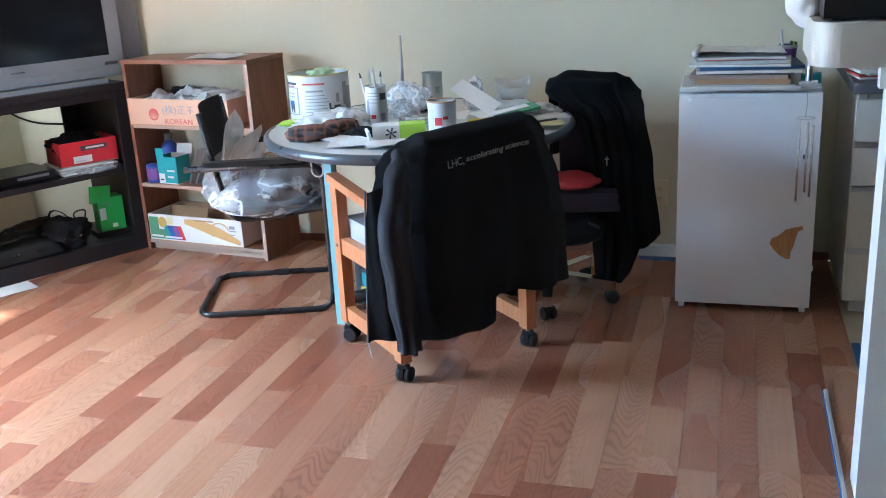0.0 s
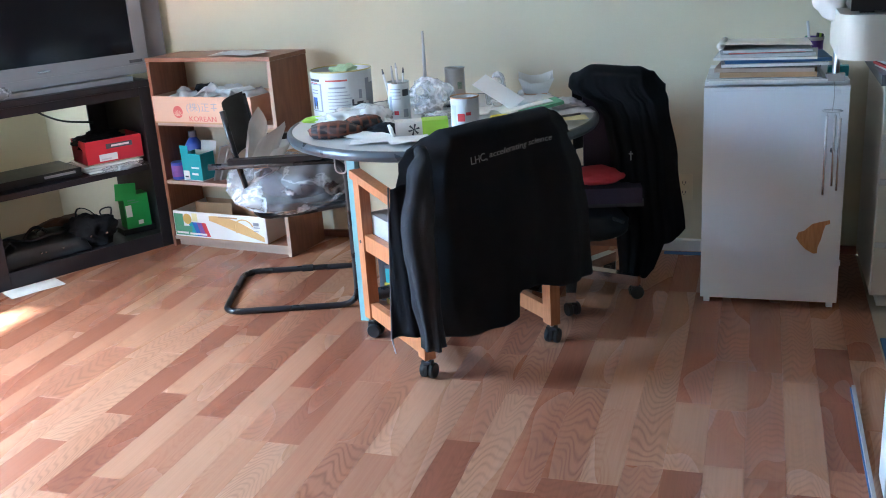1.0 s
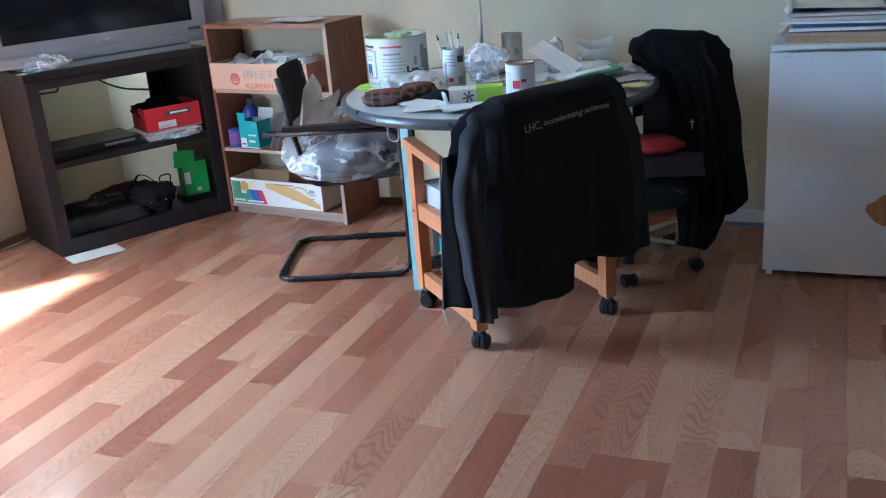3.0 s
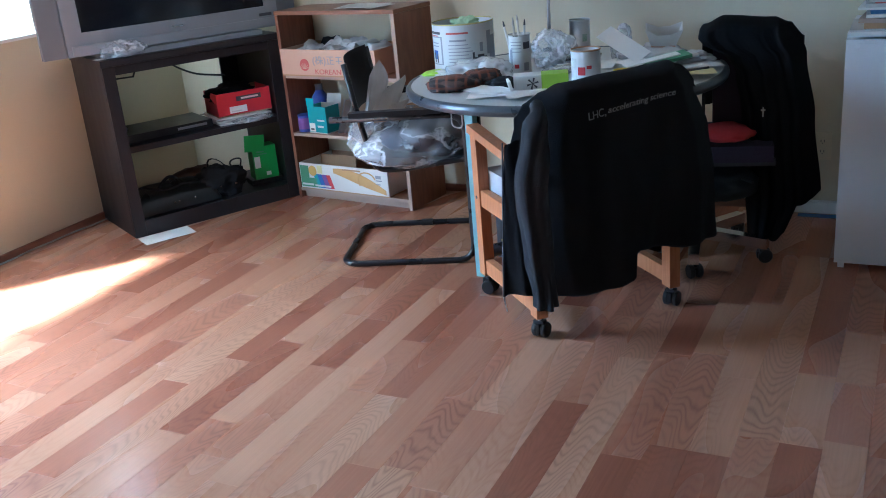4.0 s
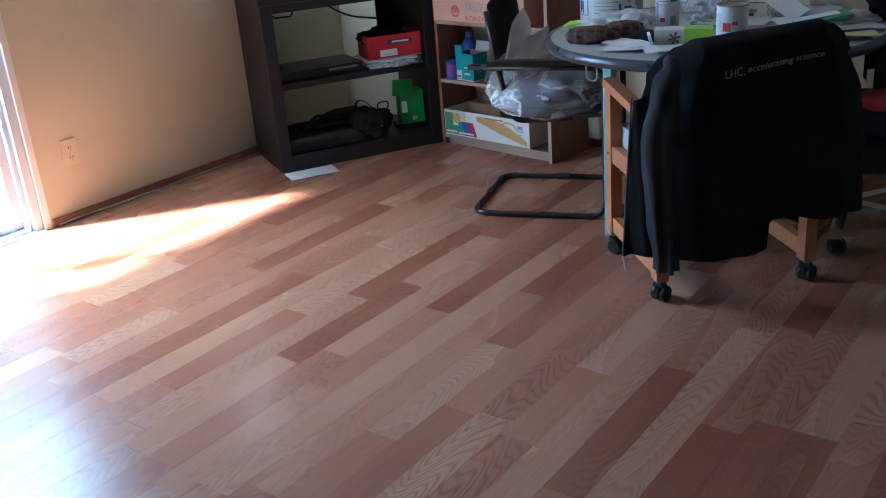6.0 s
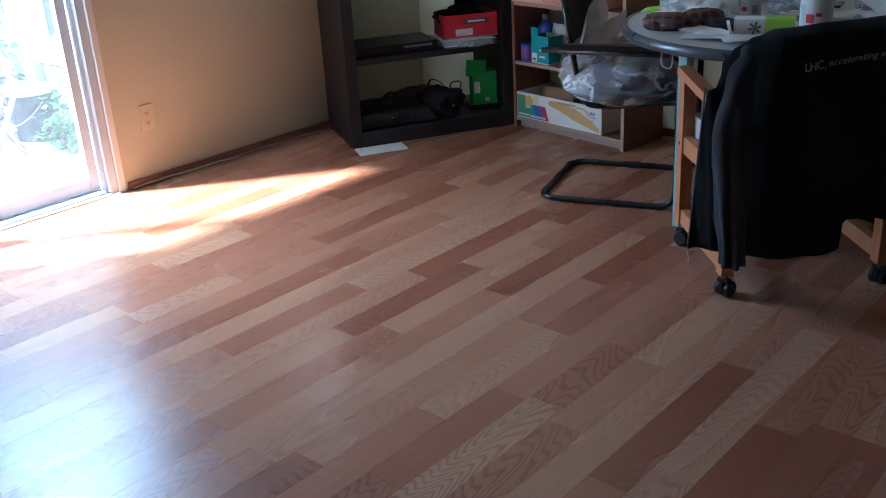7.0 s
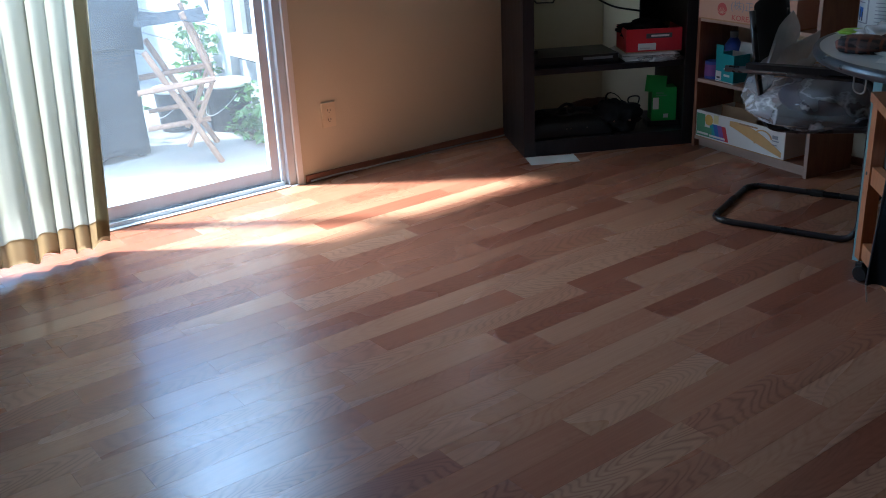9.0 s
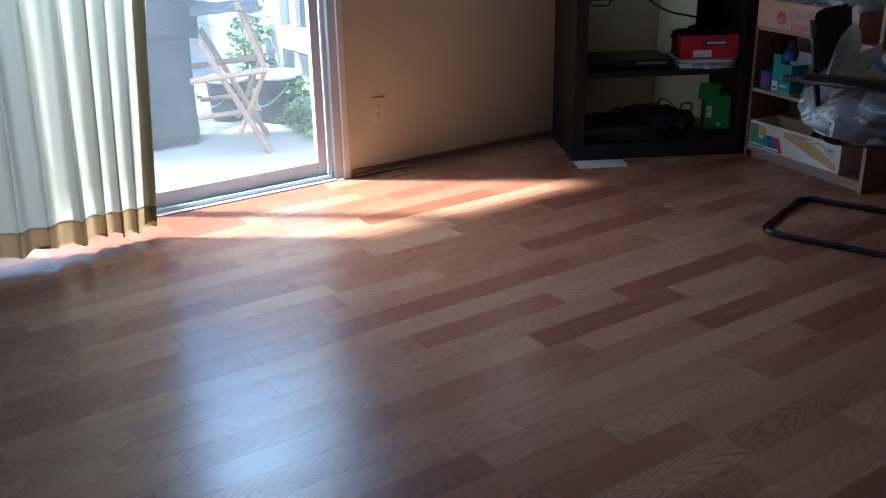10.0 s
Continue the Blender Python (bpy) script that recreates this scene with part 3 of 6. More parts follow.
first = part("slat", slat_bm, M["blind"], win)
first.matrix_basis = pose(-0.05, 0, WIN[2] + 0.045, 0, -70, 0)
for i in range(1, 36):
    s = first.copy()
    scene.collection.objects.link(s)
    s.matrix_basis = pose(-0.05, 0, WIN[2] + 0.045 + i * 0.024, 0, -70, 0)


# Curtain: deep folds, tan band at the hem
def curtain(y0, y1):
    c = thing("curtain", pose(XW + 0.235, 0, 0), "cream pleated floor-length curtain with a tan hem band", "curtain")
    def grid(za, zb, grow, s0=0.0, s1=1.0):
        bm, rows = bmesh.new(), []
        n = int(260 * (s1 - s0)) + 4
        for k in range(17):
            row = []
            z = za + (zb - za) * k / 16
            for i in range(n + 1):
                s = s0 + (s1 - s0) * i / n
                y = y0 + (y1 - y0) * s
                turn = s * 66 + 3.4 * math.sin(s * 7) + 1.2 * math.sin(s * 19 + 2) + 0.7 * math.sin(z * 1.7 + s * 7)
                fold = math.sin(turn) + 0.25 * math.sin(2 * turn + 1 + z)
                amp = 0.021 + 0.008 * math.sin(s * 17 + 1)
                x = amp * fold * (1 - 0.10 * z) + 0.004 * math.sin(s * 190 + z * 2) + 0.006 * noise.noise(Vector((s * 14, z * 2.2, 3))) + grow
                low = 0.014 * math.sin(s * 31 + 1) + 0.006 * math.cos(turn) if za < 0.1 and k == 0 else 0
                row.append(bm.verts.new((x, y + 0.075 * z * s + 0.012 * math.cos(turn), z + low)))
            rows.append(row)
        faces = [bm.faces.new((rows[k][i], rows[k][i + 1], rows[k + 1][i + 1], rows[k + 1][i])) for k in range(16) for i in range(n)]
        bmesh.ops.solidify(bm, geom=faces, thickness=0.0015)
        return bm
    part("cloth", grid(0.130, 2.10, 0), M["curtain"], c, smooth=True)
    part("hem_band", grid(0.045, 0.134, 0.002), M["hem"], c, "tan band along the hem", smooth=True)
    part("edge_lining", grid(0.060, 2.10, 0.004, 0.972, 1.008), M["lining"], c, "brownish lining turned over the edge", smooth=True)
    part("curtain_rod", tube([(0, y0 - 0.1, 2.12), (0, y1 + 0.25, 2.12)], 0.012, 12), M["steel"], c, smooth=True)


curtain(-0.46, 0.628)

# ---- television stand and television ----
STAND = pose(-2.066, 2.667, 0, 0, 0, 61.6)


def tv_stand():
    t = thing("tv_stand", STAND, "black-brown stained wooden television stand, open shelves", "tv stand")
    W, D, T = 0.88, 0.48, 0.84
    part("side_panel", box((0, 0.022, 0), (0.03, D, T - 0.032)), M["black"], t, bevel=0.002)
    part("side_panel", box((W - 0.03, 0.022, 0), (W, D, T - 0.032)), M["black"], t, bevel=0.002)
    part("top", box((-0.006, -0.008, T - 0.03), (W + 0.006, D, T)), M["black"], t, bevel=0.004)
    part("stile", box((0, 0, 0), (0.055, 0.02, T - 0.032)), M["black"], t, bevel=0.002)
    part("stile", box((W - 0.06, 0, 0), (W, 0.02, T - 0.032)), M["black"], t, bevel=0.002)
    part("top_rail", box((0.056, 0, T - 0.072), (W - 0.061, 0.02, T - 0.032)), M["black"], t, bevel=0.002)
    part("bottom_rail", box((0.056, 0, 0.0), (W - 0.061, 0.02, 0.075)), M["black"], t, bevel=0.002)
    part("shelf", box((0.031, 0.023, 0.40), (W - 0.031, D - 0.02, 0.428)), M["black"], t, bevel=0.002)
    part("shelf", box((0.031, 0.023, 0.05), (W - 0.031, D - 0.02, 0.072)), M["black"], t, bevel=0.002)
    part("back_panel", box((W - 0.13, D - 0.012, 0.43), (W - 0.031, D - 0.002, T - 0.032)), M["black"], t)
    return t


tv_stand()


def television():
    t = thing("television", STAND @ pose(0.41, 0.07, 0.842), "silver-grey wide rear-projection television, switched off", "television")
    part("foot", box((-0.38, -0.05, 0.0), (0.40, 0.30, 0.022)), M["silver"], t, bevel=0.006)
    part("cabinet_back", prism([(-0.60, 0.052), (0.42, 0.052), (0.20, 0.36), (-0.28, 0.36)], 0.024, 0.80), M["darksilver"], t, bevel=0.01)
    fx0, fx1, fz0, fz1 = -0.52, 0.52, 0.024, 0.82
    sx0, sx1, sz0, sz1 = -0.445, 0.455, 0.125, 0.76
    part("bezel", boxes(((fx0, 0, fz0), (fx1, 0.05, sz0)), ((fx0, 0, sz1), (fx1, 0.05, fz1)), ((fx0, 0, sz0), (sx0, 0.05, sz1)), ((sx1, 0, sz0), (fx1, 0.05, sz1))), M["silver"], t, bevel=0.005)
    part("lower_lip", box((fx0 + 0.02, -0.012, fz0 + 0.004), (fx1 - 0.02, -0.001, fz0 + 0.045)), M["silver"], t, bevel=0.004)
    part("screen", box((sx0 - 0.004, 0.012, sz0 - 0.004), (sx1 + 0.004, 0.02, sz1 + 0.004)), M["screen"], t, "dark glossy screen, off")
    part("speaker_panel", box((fx0 - 0.105, 0.012, fz0), (fx0 - 0.004, 0.048, fz1)), M["darksilver"], t, bevel=0.006)
    part("speaker_panel", box((fx1 + 0.004, 0.012, fz0), (fx1 + 0.105, 0.048, fz1)), M["darksilver"], t, bevel=0.006)
    part("power_button", box((0.42, -0.006, 0.080), (0.485, -0.001, 0.094)), M["ink"], t, bevel=0.002)
    part("badge", box((-0.03, -0.003, 0.090), (0.03, -0.001, 0.098)), M["chrome"], t)
    return t


television()


def crumpled_bag(name, m, size, seed, mat, label, category="plastic bag", amount=0.35, detail=4, freq=2.4):
    o = part(name, crumple(size, amount, seed, detail, freq), M[mat], smooth=mat not in ("paper", "greypaper"))
    o.matrix_basis = m
    return tagged(o, label, category)


def sheet_thing(name, m, w, d, label, category="paper", mat="paper", thick=0.0008, wave=0.004, seed=1):
    o = part(name, sheet(w, d, thick, seed, wave), M[mat], smooth=False)
    o.matrix_basis = m
    return tagged(o, label, category)


crumpled_bag("plastic_bag", STAND @ pose(0.13, 0.045, 0.841), (0.10, 0.045, 0.04), 4, "film", "small crumpled clear plastic bag on the stand")
part_strip = sheet_thing("paper_strip", STAND @ pose(0.03, 0.04, 0.841, 0, 0, 4), 0.09, 0.05, "white paper slip lying on the stand", wave=0.003)
tagged(part("loose_cable", tube([STAND @ Vector(p) for p in ((0.10, 0.40, 0.76), (0.16, 0.36, 0.70), (0.24, 0.34, 0.70), (0.30, 0.38, 0.79))], 0.005, 6), M["blackplastic"], smooth=True), "black cable hanging behind the television stand", "cable")
tagged(part("loose_cable", tube(rounded([STAND @ Vector(p) for p in ((0.40, 0.40, 0.80), (0.45, 0.37, 0.72), (0.55, 0.33, 0.66), (0.68, 0.26, 0.64))], 0.05), 0.005, 6), M["blackplastic"], smooth=True), "black cable hanging behind the television stand", "cable")


def open_box(name, m, w, d, hgt, mat, inner, label, category="box", wall=0.005):
    o = thing(name, m, label, category)
    part("base", box((0, 0, 0), (w, d, wall)), M[inner], o)
    part("front_panel", box((0, 0, wall), (w, wall, hgt)), M[mat], o)
    part("back_panel", box((0, d - wall, wall), (w, d, hgt)), M[inner], o)
    part("side_panel", box((0, wall, wall), (wall, d - wall, hgt)), M[mat], o)
    part("side_panel", box((w - wall, wall, wall), (w, d - wall, hgt)), M[mat], o)
    return o


def bars(parent, mat, rows, y=-0.0012, name="print"):
    """Print on a front face: bars (x0, z0, x1, z1)."""
    for x0, z0, x1, z1 in rows:
        part(name, box((x0, y, z0), (x1, y + 0.0012, z1)), M[mat], parent)


# On the shelves of the stand
def dvd_player():
    o = thing("disc_player", STAND @ pose(0.07, 0.07, 0.4285), "flat black disc player on the shelf", "disc player")
    part("body", box((0, 0, 0.006), (0.43, 0.26, 0.045)), M["blackplastic"], o, bevel=0.004)
    part("drawer", box((0.25, -0.002, 0.022), (0.40, 0.0, 0.034)), M["silver"], o)
    for x in (0.03, 0.38):
        for y in (0.03, 0.21):
            part("foot", box((x, y, 0), (x + 0.02, y + 0.02, 0.006)), M["blackplastic"], o)
    part("knob", box((0.03, 0.12, 0.045), (0.05, 0.14, 0.062)), M["blackplastic"], o, bevel=0.002)


dvd_player()


def stack_of_papers(name, m, w, d, layers, mats, label, category="papers", seed=3, jitter=0.012, thick=0.006):
    o = thing(name, m, label, category)
    rng = random.Random(seed)
    z = 0.0
    for i in range(layers):
        t = thick * rng.uniform(0.5, 1.5)
        p = part("sheaf", box((-w / 2 * rng.uniform(0.9, 1), -d / 2 * rng.uniform(0.9, 1), 0), (w / 2 * rng.uniform(0.9, 1), d / 2 * rng.uniform(0.9, 1), t)), M[mats[i % len(mats)]], o, bevel=0.0008)
        p.matrix_basis = pose(rng.uniform(-jitter, jitter), rng.uniform(-jitter, jitter), z, 0, 0, rng.uniform(-5, 5))
        z += t + 0.0004
    return o, z


_, zz = stack_of_papers("magazine_stack", STAND @ pose(0.68, 0.19, 0.4285, 0, 0, -6), 0.27, 0.27, 5, ["paper", "greypaper"], "low stack of papers in clear plastic on the shelf", thick=0.007)
crumpled_bag("plastic_bag", STAND @ pose(0.70, 0.035, 0.4285, 0, 0, 4), (0.10, 0.045, 0.016), 9, "film", "flattened clear plastic bag under the red box")
red = open_box("shoe_box", STAND @ pose(0.545, 0.09, 0.4285 + zz + 0.002, 0, 0, -5), 0.28, 0.20, 0.115, "redbox", "kraft", "open red card shoe box full of cables")
bars(red, "ink", [(0.10, 0.068, 0.23, 0.092)])
bars(red, "paper", [(0.125, 0.076, 0.215, 0.085)], y=-0.0024)
bars(red, "paper", [(0.06, 0.012, 0.15, 0.045)])
bars(red, "greypaper", [(0.07, 0.018, 0.12, 0.024)], y=-0.0024)
crumpled_bag("tangled_cable", STAND @ pose(0.67, 0.20, 0.4285 + zz + 0.065, 0, 0, 10), (0.12, 0.075, 0.045), 12, "darkcloth", "tangle of black cables in the red box", "cables", amount=0.5)

green = thing("green_box", STAND @ pose(0.66, 0.12, 0.0725, 0, 0, -8), "torn open bright green card box on the lower shelf", "box")
part("body", box((0.04, 0, 0.03), (0.165, 0.09, 0.20)), M["greenbox"], green, bevel=0.001)
part("flap", box((-0.02, -0.004, 0.185), (0.085, -0.002, 0.27), pose(0.0, 0, 0, 0, 6, 0)), M["greenbox"], green)
part("tray", box((0.02, 0.002, 0), (0.185, 0.11, 0.028)), M["blackplastic"], green, bevel=0.002)
bars(green, "paper", [(0.045, 0.09, 0.075, 0.15), (0.10, 0.045, 0.125, 0.065)])
bars(green, "greenink", [(0.06, 0.17, 0.10, 0.178), (0.06, 0.158, 0.115, 0.163)])


def camera_bag(m, w, hgt, seed, name, label, mat="blackplastic"):
    o = thing(name, m, label, "bag")
    part("body", crumple((w, 0.11, hgt), 0.34, seed, 4, 2.6), M[mat], o, smooth=True)
    part("strap", tube([(-w * 0.5 + w * t, -0.03 + 0.05 * math.sin(t * 9), hgt * (1.5 + 0.7 * math.sin(t * 5))) for t in [i / 14 for i in range(15)]], 0.006, 6, flat=0.4), M["darkcloth"], o, smooth=True)
    part("buckle", box((-0.05, -0.114, hgt * 0.72), (-0.042, -0.108, hgt * 0.72 + 0.008)), M["chrome"], o)
    part("buckle", box((0.03, -0.112, hgt * 0.70), (0.042, -0.106, hgt * 0.70 + 0.008)), M["chrome"], o)
    return o


def satchel(m):
    o = thing("laptop_bag", m, "flat black padded laptop bag on the lower shelf", "bag")
    bm = bmesh.new()
    bmesh.ops.create_grid(bm, x_segments=24, y_segments=14, size=1.0)
    for v in bm.verts:
        u, w = v.co.x, v.co.y
        edge = (1 - abs(u) ** 6) * (1 - abs(w) ** 4)
        v.co = Vector((0.215 * u, 0.13 * w, 0.012 + 0.085 * edge ** 0.45 - 0.022 * w * edge * -1 + 0.006 * noise.noise(Vector((u * 3, w * 3, 2)))))
    faces = list(bm.faces)
    ext = bmesh.ops.extrude_face_region(bm, geom=faces)
    for v in ext["geom"]:
        if isinstance(v, bmesh.types.BMVert):
            v.co.z = 0.0
    part("body", bm, M["blackplastic"], o, smooth=True)
    part("handle", tube([(-0.06 + 0.12 * t, -0.02, 0.10 + 0.045 * math.sin(math.pi * t)) for t in [i / 12 for i in range(13)]], 0.008, 8), M["darkcloth"], o, smooth=True)
    for x in (-0.03, -0.008, 0.075):
        part("rivet", lathe([(0, 0), (0.005, 0), (0.004, 0.003), (0, 0.004)], 10), M["chrome"], o).matrix_basis = pose(x, -0.128, 0.045, 90)
    part("strap", tube([(-0.2 + 0.4 * t, -0.05 + 0.05 * math.sin(t * 8), 0.105 + 0.012 * math.sin(t * 13)) for t in [i / 20 for i in range(21)]], 0.007, 6, flat=0.4), M["darkcloth"], o, smooth=True)


satchel(STAND @ pose(0.26, 0.17, 0.0725))
camera_bag(STAND @ pose(0.52, 0.15, 0.0725), 0.13, 0.085, 8, "black_bag", "bulging black bag with straps on the shelf", "darkcloth")
crumpled_bag("leather_bag", STAND @ pose(0.45, 0.30, 0.0725), (0.15, 0.07, 0.075), 15, "brown", "brown leather bag behind the black bags", "bag", amount=0.2)
for k, (cx, cz, r) in enumerate(((0.11, 0.16, 0.025), (0.27, 0.20, 0.022), (0.60, 0.22, 0.03))):
    loop = [STAND @ Vector((cx + r * math.cos(a), 0.10 + 0.015 * math.sin(2 * a + k), cz + r * math.sin(a) * 0.9)) for a in [i * 2 * math.pi / 18 for i in range(18)]]
    tagged(part("cable_loop", tube(loop, 0.004, 6, closed=True), M["blackplastic"], smooth=True), "looped black cable lying on the bags", "cable")
sheet_thing("floor_paper", pose(-1.935, 2.735, 0.001, 0, 0, 61), 0.245, 0.13, "white sheet of paper lying on the floor", wave=0.002, seed=6)

# ---- bookcase ----
CASE = pose(-1.63, 3.412, 0, 0, 0, -8.2)


def bookcase():
    b = thing("bookcase", CASE, "small open cherry-veneer bookcase with three shelves", "bookcase")
    W, D, T = 0.725, 0.29, 0.945
    part("side_panel", box((0, 0, 0), (0.018, D, T - 0.02)), M["cherry"], b, bevel=0.001)
    rp = part("side_panel", box((W - 0.018, 0.003, 0), (W, D, T - 0.02)), M["cherry"], b, bevel=0.001)
    part("edge_band", box((W - 0.018, 0, 0), (W, 0.0025, T - 0.02)), M["edge"], rp)
    part("top", box((-0.002, -0.002, T - 0.018), (W + 0.002, D, T)), M["cherryx"], b, bevel=0.001)
    for z in (0.62, 0.327, 0.038):
        s = part("shelf", box((0.019, 0.003, z), (W - 0.019, D - 0.005, z + 0.016)), M["cherryx"], b)
        part("edge_band", box((0.019, 0, z), (W - 0.019, 0.0025, z + 0.016)), M["edge"], s)
    part("plinth", box((0.019, 0.03, 0.0), (W - 0.019, 0.045, 0.036)), M["edge"], b)


bookcase()

ko = open_box("fruit_carton", CASE @ pose(0.022, -0.018, 0.637), 0.585, 0.27, 0.128, "carton", "kraft", "open pink printed fruit carton full of papers", wall=0.006)


def text_mesh(body, size, extrude=0.0004):
    data = bpy.data.curves.new("text", "FONT")
    data.body, data.size, data.extrude = body, size, extrude
    ob = bpy.data.objects.new("text", data)
    scene.collection.objects.link(ob)
    bpy.context.view_layer.update()
    me = bpy.data.meshes.new_from_object(ob.evaluated_get(bpy.context.evaluated_depsgraph_get()))
    bpy.data.objects.remove(ob)
    bm = bmesh.new()
    bm.from_mesh(me)
    bpy.data.meshes.remove(me)
    return bm


def lettering(body, size, mat, parent, m, width=None):
    bm = text_mesh(body, size)
    if width:
        lo, hi = min(v.co.x for v in bm.verts), max(v.co.x for v in bm.verts)
        for v in bm.verts:
            v.co.x = (v.co.x - lo) * width / (hi - lo)
    for v in bm.verts:
        v.co = m @ v.co
    return part("lettering", bm, M[mat], parent)


UP = pose(0, 0, 0, 90)
lettering("KOREAN", 0.034, "pinkink", ko, pose(0.215, -0.001, 0.012) @ UP, 0.16)
lettering("(株)正", 0.046, "midink", ko, pose(0.205, -0.001, 0.062) @ UP, 0.135)
bars(ko, "midink", [(0.352, 0.092, 0.386, 0.096), (0.366, 0.062, 0.371, 0.098), (0.352, 0.074, 0.386, 0.078)])
disc = lathe([(0, 0), (0.029, 0), (0.029, 0.001), (0, 0.001)], 28)
part("emblem", disc, M["pinkink"], ko, "round crimson fan emblem").matrix_basis = pose(0.150, -0.0002, 0.055, 90)
for i in range(7):
    a = radians(-66 + 22 * i)
    part("emblem_line", box((-0.0011, 0, 0.004), (0.0011, 0.0006, 0.030)), M["carton"], ko).matrix_basis = pose(0.150, -0.0020, 0.034) @ pose(0, 0, 0, 0, math.degrees(a), 0)
for i, (x, y, s, mat) in enumerate(((0.10, 0.12, 1.0, "bag"), (0.24, 0.14, 1.1, "paper"), (0.37, 0.12, 1.2, "greypaper"), (0.50, 0.13, 1.0, "bag"), (0.16, 0.2, 1.1, "darkcloth"))):
    crumpled_bag("crumpled_wrapper", CASE @ pose(x + 0.02, y, 0.69), (0.065 * s, 0.07, 0.055 * s), 20 + i, mat, "crumpled wrapper in the open fruit carton", "wrapper", amount=0.6, detail=3, freq=1.7)
for i in range(5):
    sheet_thing("folded_paper", CASE @ pose(0.20 + 0.075 * i, 0.10 + 0.02 * (i % 2), 0.752 + 0.004 * i, 10 - 5 * i, -18 + 11 * i, 25 * i), 0.13, 0.10, "folded paper sticking out of the fruit carton", mat="paper" if i % 2 else "greypaper", wave=0.006, seed=30 + i)
for i in range(3):
    sheet_thing("loose_paper", CASE @ pose(0.45 + 0.035 * i, 0.13 - 0.02 * i, 0.946 + 0.003 * i, 0, 0, 8 - 14 * i), 0.24, 0.14, "loose printed paper lying on the bookcase", mat="greypaper" if i else "paper", wave=0.003, seed=40 + i)

pen = open_box("pencil_carton", CASE @ pose(0.032, -0.006, 0.0545), 0.565, 0.26, 0.135, "paper", "kraft", "open shallow white carton printed in rainbow and gold", wall=0.005)
def slanted(parent, mat, x0, x1, z0, z1, lean, y=-0.0012):
    """A printed band on a front face whose sides lean."""
    bm = prism([(x0, z0), (x1, z0), (x1 + lean, z1), (x0 + lean, z1)], 0, 0.0012)
    for v in bm.verts:
        v.co = Vector((v.co.x, y + v.co.z, v.co.y))
    part("print", bm, M[mat], parent)


slanted(pen, "greenink", 0.004, 0.112, 0.012, 0.060, -0.0)
slanted(pen, "greenink", 0.004, 0.060, 0.0605, 0.122, 0.0)
for x0, x1, mat in ((0.113, 0.138, "tealbox"), (0.139, 0.166, "blueink"), (0.167, 0.196, "violetink"), (0.197, 0.222, "redink")):
    slanted(pen, mat, x0, x1, 0.012, 0.082, -0.024)
part("medal", lathe([(0, 0), (0.025, 0), (0.027, 0.0008), (0.022, 0.0016), (0, 0.0016)], 24), M["gold"], pen, "round gold medal print").matrix_basis = pose(0.088, -0.0014, 0.098, 90)
bars(pen, "paleyellow", [(0.118, 0.088, 0.150, 0.128)])
bars(pen, "paper", [(0.012, 0.020, 0.085, 0.030), (0.095, 0.018, 0.20, 0.027)], y=-0.0026)
swoosh = bmesh.new()
for i in range(96):
    q = i / 95
    x0 = 0.225 + 0.32 * q
    zc, zt = 0.108 - 0.085 * q ** 1.5, 0.012 + 0.016 * math.sin(math.pi * q)
    add_box(swoosh, (x0, -0.0012, max(0.004, zc - zt)), (x0 + 0.0033, 0, min(0.131, zc + zt)))
part("print", swoosh, M["swoosh"], pen)
curl = bmesh.new()
for i in range(40):
    a = math.pi * (0.1 + 1.1 * i / 39)
    add_box(curl, (0.43 + 0.055 * math.cos(a), -0.0022, 0.070 + 0.042 * math.sin(a)), (0.437 + 0.055 * math.cos(a), -0.0012, 0.076 + 0.042 * math.sin(a)))
part("print", curl, M["swoosh"], pen)
bars(pen, "kraft", [(0.285, 0.116, 0.40, 0.123)], y=-0.0024)
bars(pen, "midink", [(0.492, 0.078, 0.530, 0.083), (0.492, 0.090, 0.524, 0.106), (0.492, 0.060, 0.52, 0.064)], y=-0.0024)
part("inner_flap", box((0.006, 0.150, 0.02), (0.24, 0.153, 0.155), pose(0, 0, 0, -6)), M["kraft"], pen, "raised brown cardboard flap")

# middle shelf
roll = thing("blue_roll", CASE @ pose(0.065, 0.05, 0.344), "blue and violet printed cylinder on the shelf", "tin")
part("body", lathe([(0, 0), (0.036, 0), (0.037, 0.003), (0.037, 0.082), (0.036, 0.085), (0, 0.085)], 24), M["blueplastic"], roll, smooth=False)
part("label", lathe([(0.0375, 0.015), (0.0378, 0.016), (0.0378, 0.07), (0.0375, 0.071)], 24), M["violetink"], roll)
tb = open_box("teal_box", CASE @ pose(0.115, 0.02, 0.344, 0, 0, -4), 0.125, 0.10, 0.135, "tealbox", "paper", "open teal and white card box on the shelf")
part("flap", box((0, -0.002, 0.135), (0.05, 0.0, 0.175)), M["tealbox"], tb)
part("flap", box((0.02, 0.09, 0.135), (0.12, 0.092, 0.20), pose(0, 0, 0, -12)), M["paper"], tb)
bars(tb, "paper", [(0.004, 0.008, 0.042, 0.05), (0.06, 0.062, 0.11, 0.07), (0.06, 0.03, 0.10, 0.04)])
bars(tb, "ink", [(0.012, 0.016, 0.034, 0.024)], y=-0.0024)
bt = thing("blue_bottle", CASE @ pose(0.075, 0.17, 0.344), "dark blue plastic bottle at the back of the shelf", "bottle")
part("body", lathe([(0, 0), (0.04, 0), (0.042, 0.01), (0.042, 0.15), (0.018, 0.185), (0, 0.185)], 24), M["blueplastic"], bt, smooth=True)
part("cap", lathe([(0, 0.186), (0.02, 0.186), (0.02, 0.215), (0, 0.215)], 20), M["ink"], bt)
